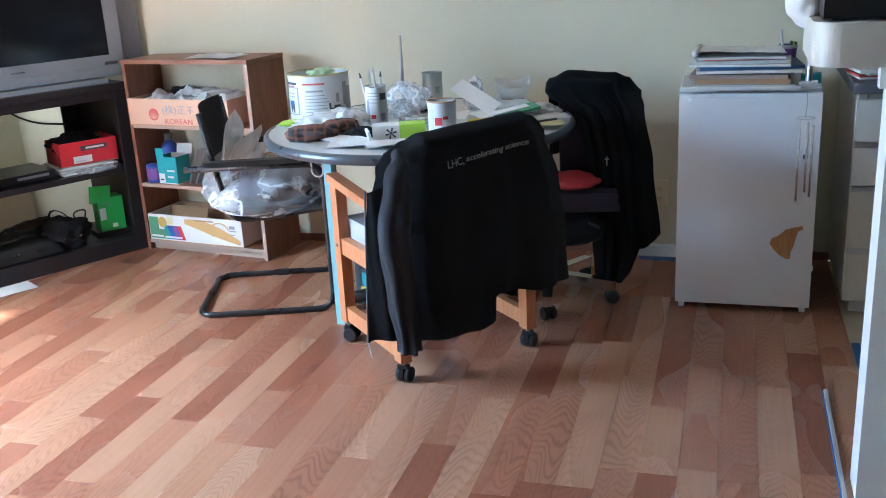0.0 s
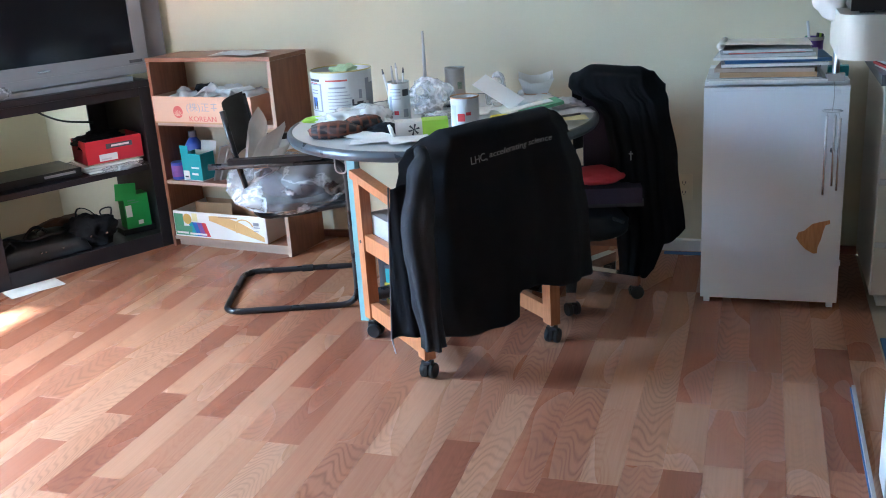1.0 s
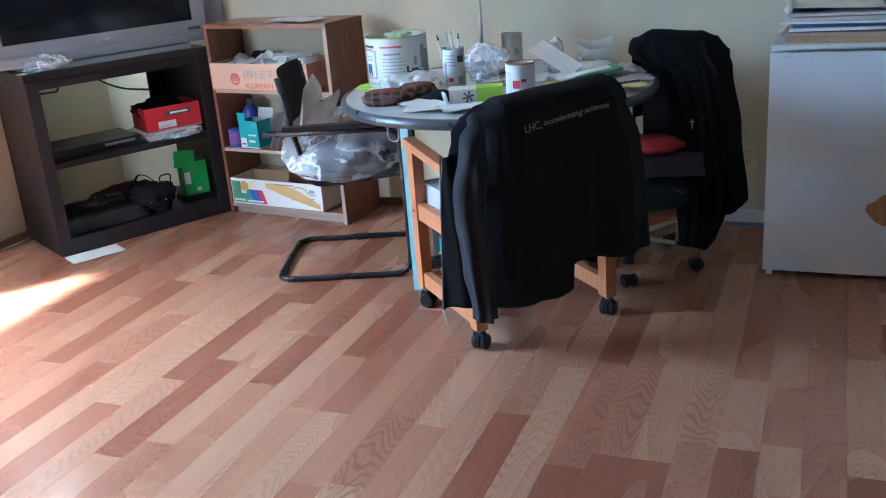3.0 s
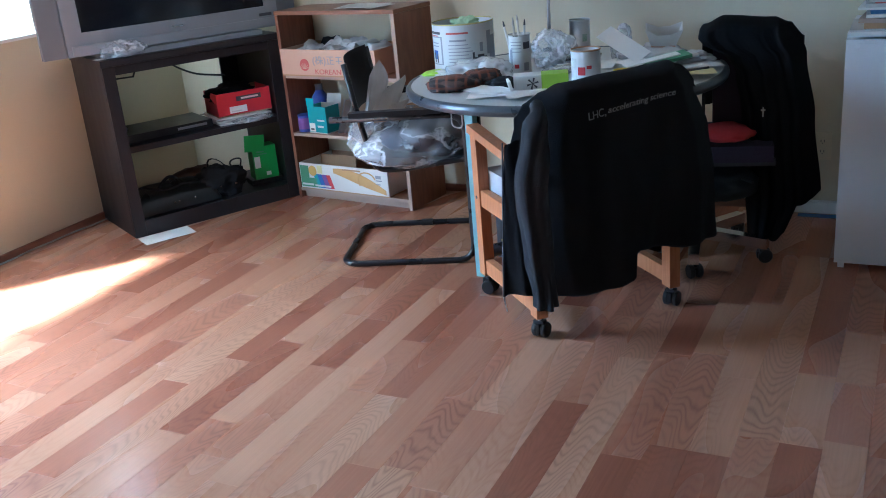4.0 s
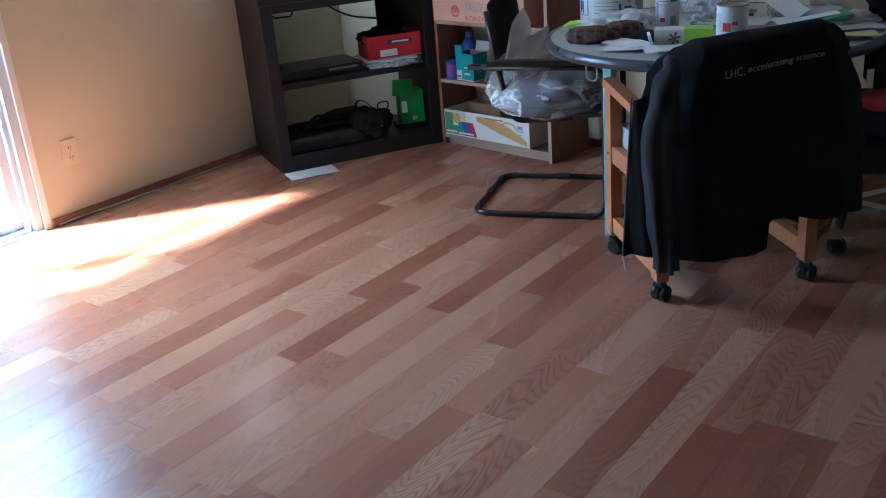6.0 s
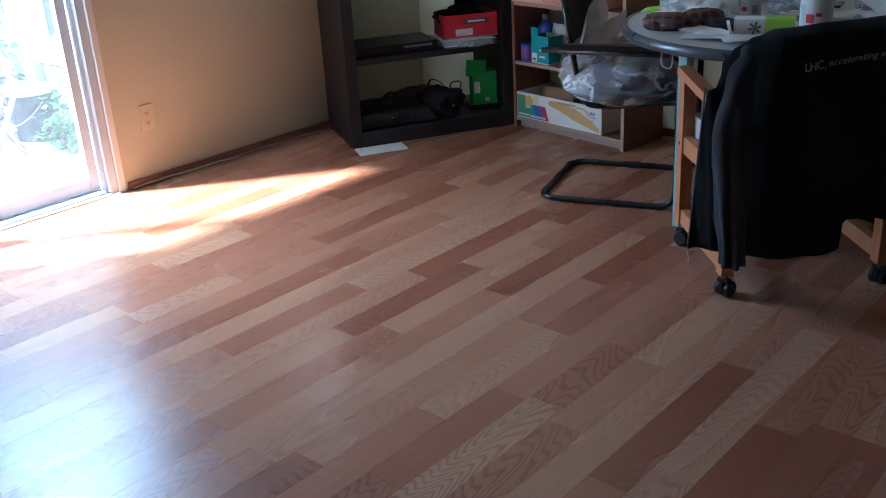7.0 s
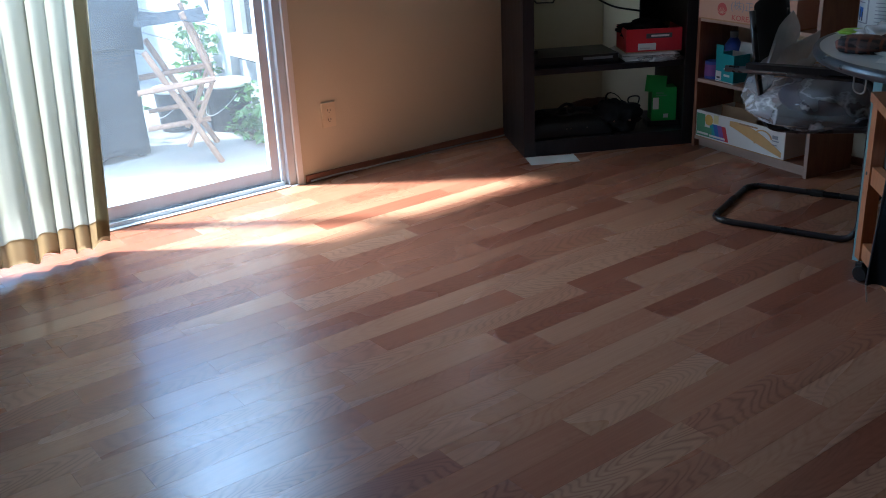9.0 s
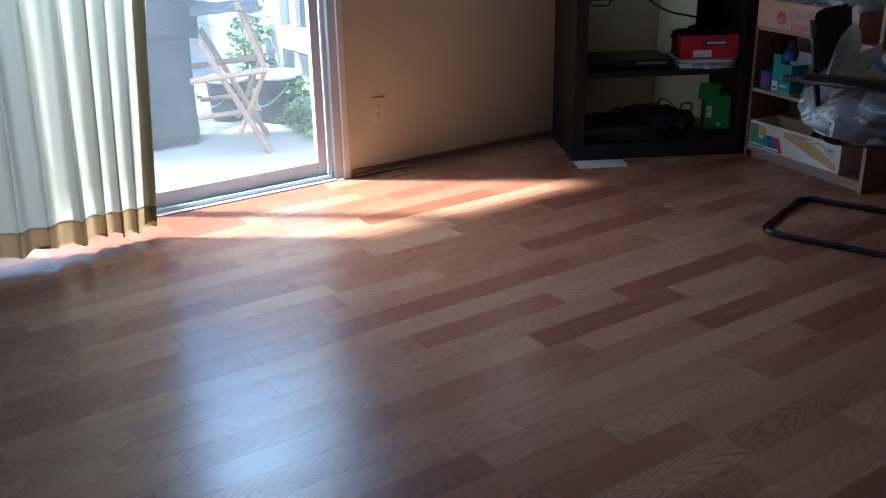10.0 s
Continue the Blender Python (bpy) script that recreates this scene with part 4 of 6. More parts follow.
for i in range(3):
    o = thing("leaning_folder", CASE @ pose(0.275 + 0.03 * i, 0.05 + 0.01 * i, 0.344, 0, 0, -10) @ pose(0, 0, 0, 0, 24 + 4 * i, 0), "thin grey folder leaning on the shelf", "folder")
    part("cover", box((0, 0, 0), (0.008, 0.14, 0.19)), M["greypaper"], o, bevel=0.001)
    part("spine", box((-0.001, -0.003, 0), (0.009, -0.0005, 0.19)), M["tin"], o)

# ---- cantilever chair ----
CHAIR = pose(-0.859, 2.575, 0, 0, 0, 18.7)


def cantilever_chair():
    c = thing("cantilever_chair", CHAIR, "black tubular cantilever armchair with a mesh back", "chair")
    W, L, A = 0.50, 0.55, 0.615
    r = 0.0125
    line = [(0.10, 0, 0.52), (0.02, 0, A), (L, 0, A - 0.005), (L + 0.0, 0, r), (0, 0, r), (0, W, r), (L, W, r), (L, W, A - 0.005), (0.02, W, A), (0.10, W, 0.52)]
    pts = rounded(line[1:9], 0.075, 7)
    part("tube_frame", tube(pts, r, 12), M["blackmetal"], c, smooth=True)
    for y in (0, W):
        part("armrest", box((0.10, y - 0.02, A + 0.006), (0.46, y + 0.02, A + 0.026)), M["blackplastic"], c, bevel=0.008)
        k = 0.03 if y == 0 else -0.03
        back = rounded([(0.095, y + k, 0.825), (0.13, y + k, 0.61), (0.175, y + k, 0.40), (0.27, y + k, 0.395), (L - 0.02, y + k, 0.425), (L, y + k * 0.4, 0.44)], 0.07, 7)
        part("back_tube", tube(back, 0.0115, 10), M["blackmetal"], c, smooth=True)
        part("arm_joint", tube([(0.125, y, A), (0.135, y + k, A - 0.005)], 0.009, 8), M["chrome"], c)
    # back panel: a slightly bowed mesh between the tubes
    bm, rows = bmesh.new(), []
    for i in range(9):
        row = []
        for j in range(9):
            u, v = i / 8, j / 8
            y = 0.042 + (W - 0.084) * u
            x = 0.13 - 0.034 * v - 0.035 * math.sin(math.pi * u)
            row.append(bm.verts.new((x, y, 0.615 + 0.222 * v)))
        rows.append(row)
    fs = [bm.faces.new((rows[i][j], rows[i + 1][j], rows[i + 1][j + 1], rows[i][j + 1])) for i in range(8) for j in range(8)]
    bmesh.ops.solidify(bm, geom=fs, thickness=0.010)
    part("backrest", bm, M["mesh"], c, "dark woven mesh backrest", smooth=True)
    part("seat", box((0.17, 0.045, 0.408), (0.545, W - 0.045, 0.438)), M["mesh"], c, bevel=0.012)
    part("floor_clip", tube([(0.26, W, r), (0.31, W, r)], r + 0.004, 10), M["blackplastic"], c)
    return c


cantilever_chair()
cush = crumpled_bag("seat_cushion", CHAIR @ pose(0.335, 0.235, 0.440), (0.165, 0.17, 0.085), 51, "cushion", "dark grey cushion wrapped in clear plastic", "cushion", amount=0.15, detail=4, freq=1.3)


def wrap(name, m, size, seed, label, mat="film", amount=0.20, freq=2.1, detail=5, sag=0.0):
    bm = bmesh.new()
    bmesh.ops.create_icosphere(bm, subdivisions=detail, radius=1.0)
    o = Vector((seed * 3.7, seed * 1.9, seed * 5.3))
    for v in bm.verts:
        d = v.co.normalized()
        ridge = 1 - 2 * abs(noise.noise(d * freq + o))
        fine = 1 - 2 * abs(noise.noise(d * freq * 2.6 + o * 2))
        k = 1 + amount * (0.45 * ridge + 0.16 * fine + 0.5 * noise.noise(d * 1.2 + o))
        v.co = Vector((d.x * size[0], d.y * size[1], d.z * size[2])) * k
        if sag and d.y < 0:
            v.co.z -= sag * (-d.y)
    ob = part(name, bm, M[mat], smooth=True)
    ob.matrix_basis = m
    return tagged(ob, label, "plastic bag")


wrap("plastic_cover", CHAIR @ pose(0.305, 0.195, 0.515), (0.24, 0.24, 0.088), 3, "crinkled clear plastic wrapped round the chair cushion", sag=0.065)
board = thing("cardboard_sheet", CHAIR @ pose(0.36, 0.27, 0.60, 4, -3, 6), "flat brown cardboard sheet on the wrapped cushion", "cardboard")
part("board", box((-0.20, -0.17, 0), (0.20, 0.17, 0.004)), M["kraft"], board)
sheet_thing("loose_paper", CHAIR @ pose(0.30, 0.36, 0.612, 4, -3, 30), 0.20, 0.13, "white paper lying on the cardboard sheet", wave=0.004, seed=52)
# stiff clear plastic sheets standing against the backrest
for i in range(3):
    bm, rows = bmesh.new(), []
    for a in range(9):
        row = []
        for b in range(9):
            u, v = a / 8 - 0.5, b / 8
            tip = 1 - 0.75 * abs(u) * 1.3
            row.append(bm.verts.new((0.05 * math.sin(u * 4 + i) + 0.02 * v, u * (0.16 - 0.07 * v), v * (0.24 - 0.05 * i) * tip)))
        rows.append(row)
    fs = [bm.faces.new((rows[a][b], rows[a + 1][b], rows[a + 1][b + 1], rows[a][b + 1])) for a in range(8) for b in range(8)]
    bmesh.ops.solidify(bm, geom=fs, thickness=0.0008)
    ob = part("plastic_sheet", bm, M["bag"], smooth=False)
    ob.matrix_basis = CHAIR @ pose(0.17 + 0.025 * i, 0.10 + 0.05 * i, 0.585, 0, 8 + 9 * i, 25 - 20 * i)
    tagged(ob, "stiff milky plastic sheet propped on the chair", "plastic sheet")

# ---- round table ----
TX, TY, TZ, TR = 0.03, 2.87, 0.745, 0.59


def round_table():
    t = thing("round_table", pose(TX, TY, 0), "round grey laminate table with a dark rounded rim", "table")
    part("tabletop", lathe([(0, TZ - 0.028), (TR - 0.012, TZ - 0.028), (TR - 0.010, TZ - 0.001), (TR - 0.012, TZ), (0, TZ)], 96), M["tabletop"], t)
    prof = [(TR - 0.011 + 0.014 * math.cos(a), TZ - 0.016 + 0.019 * math.sin(a)) for a in [i * 2 * math.pi / 12 for i in range(13)]]
    part("rim", lathe(prof, 96), M["rim"], t, "dark grey bullnose rim", smooth=True)
    part("column", lathe([(0, 0.10), (0.05, 0.10), (0.05, TZ - 0.06), (0, TZ - 0.06)], 32), M["blackmetal"], t, smooth=False)
    part("top_plate", box((-0.18, -0.18, TZ - 0.058), (0.18, 0.18, TZ - 0.030)), M["blackmetal"], t, bevel=0.004)
    for k in range(4):
        a = radians(20 + 90 * k)
        leg = part("foot", tube([(0.03 * math.cos(a), 0.03 * math.sin(a), 0.10), (0.30 * math.cos(a), 0.30 * math.sin(a), 0.055), (0.38 * math.cos(a), 0.38 * math.sin(a), 0.022)], [0.03, 0.026, 0.022], 10), M["blackmetal"], t, smooth=True)
    part("hook", tube(rounded([(-0.235, -0.50, 0.715), (-0.235, -0.50, 0.655), (-0.195, -0.50, 0.650), (-0.195, -0.50, 0.715)], 0.02), 0.003, 6), M["cable"], t, smooth=True)
    return t


round_table()
tagged(part("teal_board", box((-0.272, 2.612, 0), (-0.240, 2.652, 0.715)), M["teal"], bevel=0.004), "pale teal painted board standing under the table", "board")
tagged(part("poster_board", box((-0.12, 3.02, 0.12), (0.10, 3.035, 0.70), pose(0, 0, 0)), M["paper"], bevel=0.002), "white panel standing upright under the table", "panel")
tagged(part("panel_support_box", box((-0.16, 2.98, 0), (0.14, 3.10, 0.118)), M["kraft"], bevel=0.003), "low brown carton under the white panel", "box")
yb = thing("yellow_tin", pose(-0.235, 2.80, 0, 0, 0, -12), "small yellow printed tin box on the floor", "tin")
part("body", box((0, 0, 0), (0.09, 0.06, 0.075)), M["gold"], yb, bevel=0.004)
part("lid", box((-0.002, -0.002, 0.076), (0.092, 0.062, 0.09)), M["yellow"], yb, bevel=0.004)
bars(yb, "greenink", [(0.01, 0.02, 0.08, 0.03), (0.01, 0.045, 0.06, 0.055)])
bl = thing("blue_tin", pose(-0.23, 2.80, 0.091, 0, 0, -8), "blue and grey printed box on the yellow tin", "box")
part("body", box((0, 0, 0), (0.085, 0.055, 0.06)), M["tealbox"], bl, bevel=0.003)
part("lid", box((-0.001, -0.001, 0.061), (0.086, 0.056, 0.075)), M["ink"], bl, bevel=0.002)
for i in range(3):
    tagged(part("metal_rod", tube([(-0.20 + 0.02 * i, 2.84, 0.19), (-0.24 + 0.02 * i, 2.86, 0.31)], 0.006, 8), M["steel"]), "short bare metal rod leaning under the table", "rod")
tagged(part("rod_holder", box((-0.27, 2.83, 0), (-0.15, 2.885, 0.19)), M["ink"], bevel=0.003), "dark box holding metal rods under the table", "box")


# ---- wooden chair with castors, fleece jacket over its back ----
WCH = pose(0.16, 2.162, 0, 0, 0, 45.6)


def castor(parent, x, y, turn, h=0.075):
    c = part("castor", boxes(((-0.012, -0.018, h - 0.022), (0.012, 0.018, h - 0.012))), M["blackplastic"], parent)
    c.matrix_basis = pose(x, y, 0, 0, 0, turn)
    for s in (-0.016, 0.016):
        w = part("wheel", lathe([(0, -0.009), (0.024, -0.009), (0.027, -0.005), (0.027, 0.005), (0.024, 0.009), (0, 0.009)], 20), M["blackplastic"], c, smooth=False)
        w.matrix_basis = pose(0.008, s, 0.027, 90)
    part("fork", box((-0.020, -0.006, 0.016), (0.020, 0.006, h - 0.023)), M["blackplastic"], c, bevel=0.004)
    part("stem", tube([(0, 0, h - 0.013), (0, 0, h)], 0.007, 8), M["steel"], c)


def wooden_chair():
    c = thing("wooden_armchair", WCH, "honey-coloured wooden armchair on castors, grey seat", "chair")
    W, L, A = 0.50, 0.47, 0.63
    for x in (0.0, W):
        k = 0.03
        part("leg", box((x - 0.02, L - 0.045, 0.076), (x + 0.02, L + 0.005, A - 0.031)), M["orange"], c, bevel=0.005)
        part("leg", box((x - 0.02, -0.02, 0.076), (x + 0.02, 0.03, A - 0.082)), M["orange"], c, bevel=0.005)
        arm = part("armrest", box((-0.022, -L - 0.05, -0.030), (0.022, 0.028, 0)), M["orange"], c, bevel=0.008)
        arm.matrix_basis = pose(x, L, A, 6)
        part("side_rail", box((x - 0.014, 0.031, 0.345), (x + 0.014, L - 0.046, 0.405)), M["orange"], c, bevel=0.004)
        part("bottom_rail", box((x - 0.014, 0.031, 0.085), (x + 0.014, L - 0.046, 0.14)), M["orange"], c, bevel=0.004)
        part("screw_cap", lathe([(0, 0), (0.006, 0), (0.006, 0.002), (0, 0.002)], 10), M["ink"], c).matrix_basis = pose(x - 0.0205, L - 0.02, 0.375, 0, -90, 0)
        for y in (0.005, L - 0.02):
            castor(c, x, y, 35 if y < 0.1 else -50)
    part("cross_rail", box((0.021, 0.20, 0.36), (W - 0.021, 0.24, 0.40)), M["orange"], c, bevel=0.004)
    part("seat", box((0.022, 0.01, 0.402), (W - 0.022, L - 0.01, 0.475)), M["uphol"], c, "pale grey upholstered seat", bevel=0.03)
    for x in (0.036, W - 0.036):
        part("back_post", box((x - 0.016, -0.018, 0.592), (x + 0.016, 0.012, 0.69)), M["orange"], c, bevel=0.005)
    part("backrest", box((0.048, -0.012, 0.50), (W - 0.048, 0.022, 0.745)), M["uphol"], c, bevel=0.012)
    return c


wooden_chair()


def drape(name, m, left, right, hem, top, thick, over, seed, mat, label, nx=64, nz=60, fold=0.011, bulge=0.05, back_drop=0.3):
    """A garment hung over a chair back. left, right: edges by height; hem, top: bottom and top line by place across. It falls towards -y, and over the top to +y."""
    bm, rows = bmesh.new(), []
    n_over = 14
    for i in range(nx + 1):
        s = i / nx
        row = []
        for j in range(nz + n_over + 1):
            v = min(1.0, j / nz)
            uc = left(0.5) + (right(0.5) - left(0.5)) * s
            z = hem(s) + (top(s) - hem(s)) * v
            u = left(z) + (right(z) - left(z)) * s
            low = 1 - v
            f = fold * (0.25 + low) * (math.sin(s * 19 + 2.2 * math.sin(s * 5 + seed) + low * 1.1) + 0.5 * math.sin(s * 41 + seed + low * 2.4))
            f += 0.012 * noise.noise(Vector((s * 6, z * 5, seed))) + 0.004 * noise.noise(Vector((s * 22, z * 9, seed)))
            edge = min(1, 6 * s * (1 - s) + 0.12)
            y = -bulge * math.sin(math.pi * min(1, 0.15 + 0.85 * v)) * edge - f - thick * edge
            wrap_round = (1 - edge) * 0.10
            y += wrap_round
            if j > nz:
                a = (j - nz) / n_over
                if a < 0.5:
                    ang = math.pi * a / 0.5
                    y = y * (1 - a * 2) + (over * 2) * (a * 2) * 0.5 + 0
                    z = top(s) + 0.022 * math.sin(ang)
                else:
                    y = over + 0.01 * math.sin(s * 17)
                    z = top(s) - (a - 0.5) * 2 * back_drop
            row.append(bm.verts.new((u, y, z)))
        rows.append(row)
    fs = [bm.faces.new((rows[i][j], rows[i + 1][j], rows[i + 1][j + 1], rows[i][j + 1])) for i in range(nx) for j in range(nz + n_over)]
    bmesh.ops.solidify(bm, geom=fs, thickness=0.004)
    ob = part(name, bm, M[mat], smooth=True)
    ob.matrix_basis = m
    return tagged(ob, label, "jacket")


def ramp_line(pairs):
    """A line through pairs (at, value), straight between them."""
    def at(q):
        if q <= pairs[0][0]:
            return pairs[0][1]
        for (a, va), (b, vb) in zip(pairs, pairs[1:]):
            if q <= b:
                k = (q - a) / (b - a)
                k = k * k * (3 - 2 * k)
                return va + (vb - va) * k
        return pairs[-1][1]
    return at


JKT = pose(0.188, 2.134, 0, 0, 0, 45.6)
jacket = thing("fleece_jacket", JKT, "black fleece jacket with grey lettering over the chair", "jacket")
body = drape("body", Matrix.Identity(4),
             ramp_line([(0.13, -0.04), (0.3, -0.06), (0.62, -0.055), (0.74, -0.03), (0.80, 0.0)]),
             ramp_line([(0.2, 0.70), (0.45, 0.69), (0.60, 0.665), (0.76, 0.615), (0.83, 0.575)]),
             ramp_line([(0.0, 0.155), (0.10, 0.15), (0.30, 0.150), (0.48, 0.165), (0.505, 0.265), (0.75, 0.245), (1.0, 0.215)]),
             ramp_line([(0.0, 0.715), (0.04, 0.762), (0.09, 0.79), (0.18, 0.812), (0.5, 0.822), (0.84, 0.832), (0.94, 0.808), (1.0, 0.745)]),
             0.02, 0.085, 1.7, "fleece", "", bulge=0.03)
body.parent = jacket
for key in ("label", "category"):
    if key in body:
        del body[key]
# sleeve hanging at the side, with the open front edge behind it
sl_pts, sl_r = [], []
sl_x = ramp_line([(0.0, 0.015), (0.12, -0.022), (0.38, -0.044), (0.7, -0.030), (1.0, -0.012)])
sl_w = ramp_line([(0.0, 0.020), (0.10, 0.040), (0.32, 0.052), (0.6, 0.046), (0.93, 0.034), (1.0, 0.037)])
for i in range(48):
    q = i / 47
    sl_pts.append((sl_x(q), -0.046 + 0.06 * max(0.0, 1 - q * 7) ** 2 - 0.006 * math.sin(q * 5), 0.785 - 0.640 * q))
    sl_r.append(sl_w(q))
sl = tube(sl_pts, sl_r, 36)
for v in sl.verts:
    q = (0.785 - v.co.z) / 0.64
    a = math.atan2(v.co.y + 0.046, v.co.x - sl_x(q))
    crease = math.sin(a * 5 + 3.2 * q + 0.8 * math.sin(q * 6)) * 0.0045 * (0.4 + q)
    crease += 0.005 * noise.noise(Vector((math.cos(a) * 1.6, math.sin(a) * 1.6, q * 5.5))) + 0.0025 * noise.noise(Vector((math.cos(a) * 3, math.sin(a) * 3, q * 16)))
    v.co.x += math.cos(a) * crease
    v.co.y += math.sin(a) * crease * 1.6
part("sleeve", sl, M["fleece"], jacket, smooth=True)
fp = bmesh.new()
rows = []
for i in range(13):
    row = []
    for j in range(31):
        s, v = i / 12, j / 30
        z = 0.175 + 0.50 * v + 0.01 * math.sin(s * 3)
        row.append(fp.verts.new((-0.125 + 0.03 * v + 0.085 * s, 0.03 - 0.045 * s + 0.012 * math.sin(s * 7 + v * 4), z)))
    rows.append(row)
fs = [fp.faces.new((rows[i][j], rows[i + 1][j], rows[i + 1][j + 1], rows[i][j + 1])) for i in range(12) for j in range(30)]
bmesh.ops.solidify(fp, geom=fs, thickness=0.004)
part("front_panel", fp, M["fleece"], jacket, smooth=True)
zipper = part("zip", tube([(-0.127 + 0.03 * k / 10, 0.030, 0.18 + 0.05 * k) for k in range(11)], 0.003, 6), M["ink"], jacket)
part("zip_pull", tube([(-0.127, 0.028, 0.178), (-0.122, 0.020, 0.130)], [0.003, 0.002], 6), M["steel"], jacket)


def jacket_text(body_text, u0, z0, width, size, slope, lean=0.0):
    bm = text_mesh(body_text, size, 0.0006)
    for v in bm.verts:
        v.co.x += lean * v.co.y
    lo, hi = min(v.co.x for v in bm.verts), max(v.co.x for v in bm.verts)
    tops = np.array([tuple(v.co) for v in body.data.vertices if v.co.z > 0.6 and v.co.y < 0.0])
    for v in bm.verts:
        u = u0 + (v.co.x - lo) * width / (hi - lo)
        z = z0 + v.co.y + slope * (u - u0)
        near = np.argsort((tops[:, 0] - u) ** 2 + (tops[:, 2] - z) ** 2)[:4]
        y = float(tops[near, 1].min())
        v.co = Vector((u, y - 0.0025 - v.co.z, z))
    part("lettering", bm, M["cable"], jacket, "light grey printed lettering")


jacket_text("LHC,", 0.162, 0.722, 0.062, 0.034, 0.10)
jacket_text("accelerating science", 0.232, 0.734, 0.236, 0.026, 0.10, 0.22)

# ---- office chair with a jacket ----
OCH = pose(0.60, 3.16, 0, 0, 0, 12)


def office_chair():
    c = thing("office_chair", OCH, "dark purple upholstered office chair with chrome base", "chair")
    for k in range(5):
        a = radians(-21 + 72 * k)
        leg = boxes(((0.02, -0.024, 0.070), (0.275, 0.024, 0.110)))
        for v in leg.verts:
            if v.co.x > 0.1:
                v.co.y *= 0.8
                v.co.z -= 0.014
        p = part("base_leg", leg, M["chrome"], c, bevel=0.009)
        p.matrix_basis = pose(-0.135, -0.085, 0, 0, 0, math.degrees(a))
        castor(c, -0.135 + 0.255 * math.cos(a), -0.085 + 0.255 * math.sin(a), math.degrees(a) + 30, 0.064)
    part("gas_column", lathe([(0, 0.06), (0.034, 0.06), (0.034, 0.25), (0.016, 0.252), (0.016, 0.374), (0, 0.374)], 20), M["blackplastic"], c).matrix_basis = pose(-0.135, -0.085, 0)
    part("tilt_lever", tube([(-0.10, -0.06, 0.345), (0.02, -0.19, 0.335), (0.06, -0.22, 0.325)], 0.007, 8), M["blackplastic"], c)
    part("mechanism", box((-0.20, -0.15, 0.33), (-0.03, -0.02, 0.3745)), M["blackplastic"], c, bevel=0.008)
    part("seat", box((-0.15, -0.22, 0.40), (0.13, 0.18, 0.46)), M["purple"], c, bevel=0.028)
    part("seat_shell", box((-0.17, -0.18, 0.375), (0.14, 0.15, 0.399)), M["blackplastic"], c, bevel=0.01)
    part("back_bar", box((0.05, -0.03, 0.36), (0.19, 0.03, 0.374)), M["blackplastic"], c)
    part("back_upright", tube(rounded([(0.17, 0, 0.368), (0.19, 0.045, 0.40), (0.19, 0.045, 0.62)], 0.03), 0.016, 10, flat=0.6), M["blackplastic"], c)
    part("backrest", box((-0.08, -0.045, 0.50), (0.15, 0.03, 0.82)), M["purple"], c, bevel=0.025)
    return c


office_chair()
wrap("red_cloth", OCH @ pose(-0.03, -0.11, 0.488), (0.095, 0.09, 0.030), 14, "crumpled red cloth lying on the office chair", "redcloth", detail=4)

wrap("navy_cloth", OCH @ pose(-0.05, -0.13, 0.300), (0.13, 0.09, 0.068), 16, "dark navy cloth bundle tucked under the chair seat", "navy", detail=4)


def soft_jacket():
    j = thing("dark_jacket", pose(0.45, 3.06, 0, 0, 0, 5), "plain black jacket hung over the office chair", "jacket")
    b = drape("body", Matrix.Identity(4),
              ramp_line([(0.06, 0.215), (0.22, 0.205), (0.40, 0.195), (0.55, 0.175), (0.70, 0.150), (0.76, 0.11), (0.80, 0.03), (0.83, 0.0)]),
              ramp_line([(0.06, 0.42), (0.22, 0.478), (0.52, 0.445), (0.75, 0.408), (0.85, 0.375)]),
              ramp_line([(0.0, 0.060), (0.52, 0.065), (0.66, 0.10), (0.70, 0.205), (1.0, 0.235)]),
              ramp_line([(0.0, 0.790), (0.12, 0.850), (0.32, 0.880), (0.78, 0.868), (0.93, 0.845), (1.0, 0.790)]),
              0.012, 0.16, 5.1, "softshell", "", fold=0.007, bulge=0.03)
    b.parent = j
    for key in ("label", "category"):
        if key in b:
            del b[key]
    part("collar", wrap_mesh((0.10, 0.05, 0.03), 22), M["softshell"], j, smooth=True).matrix_basis = pose(0.17, 0.05, 0.80, 0, 18, 0)
    part("emblem", boxes(((0.268, -0.070, 0.555), (0.272, -0.066, 0.59)), ((0.262, -0.070, 0.578), (0.278, -0.066, 0.582))), M["cable"], j)
    return j


def wrap_mesh(size, seed):
    return crumple(size, 0.18, seed, 3, 1.6, False)


soft_jacket()

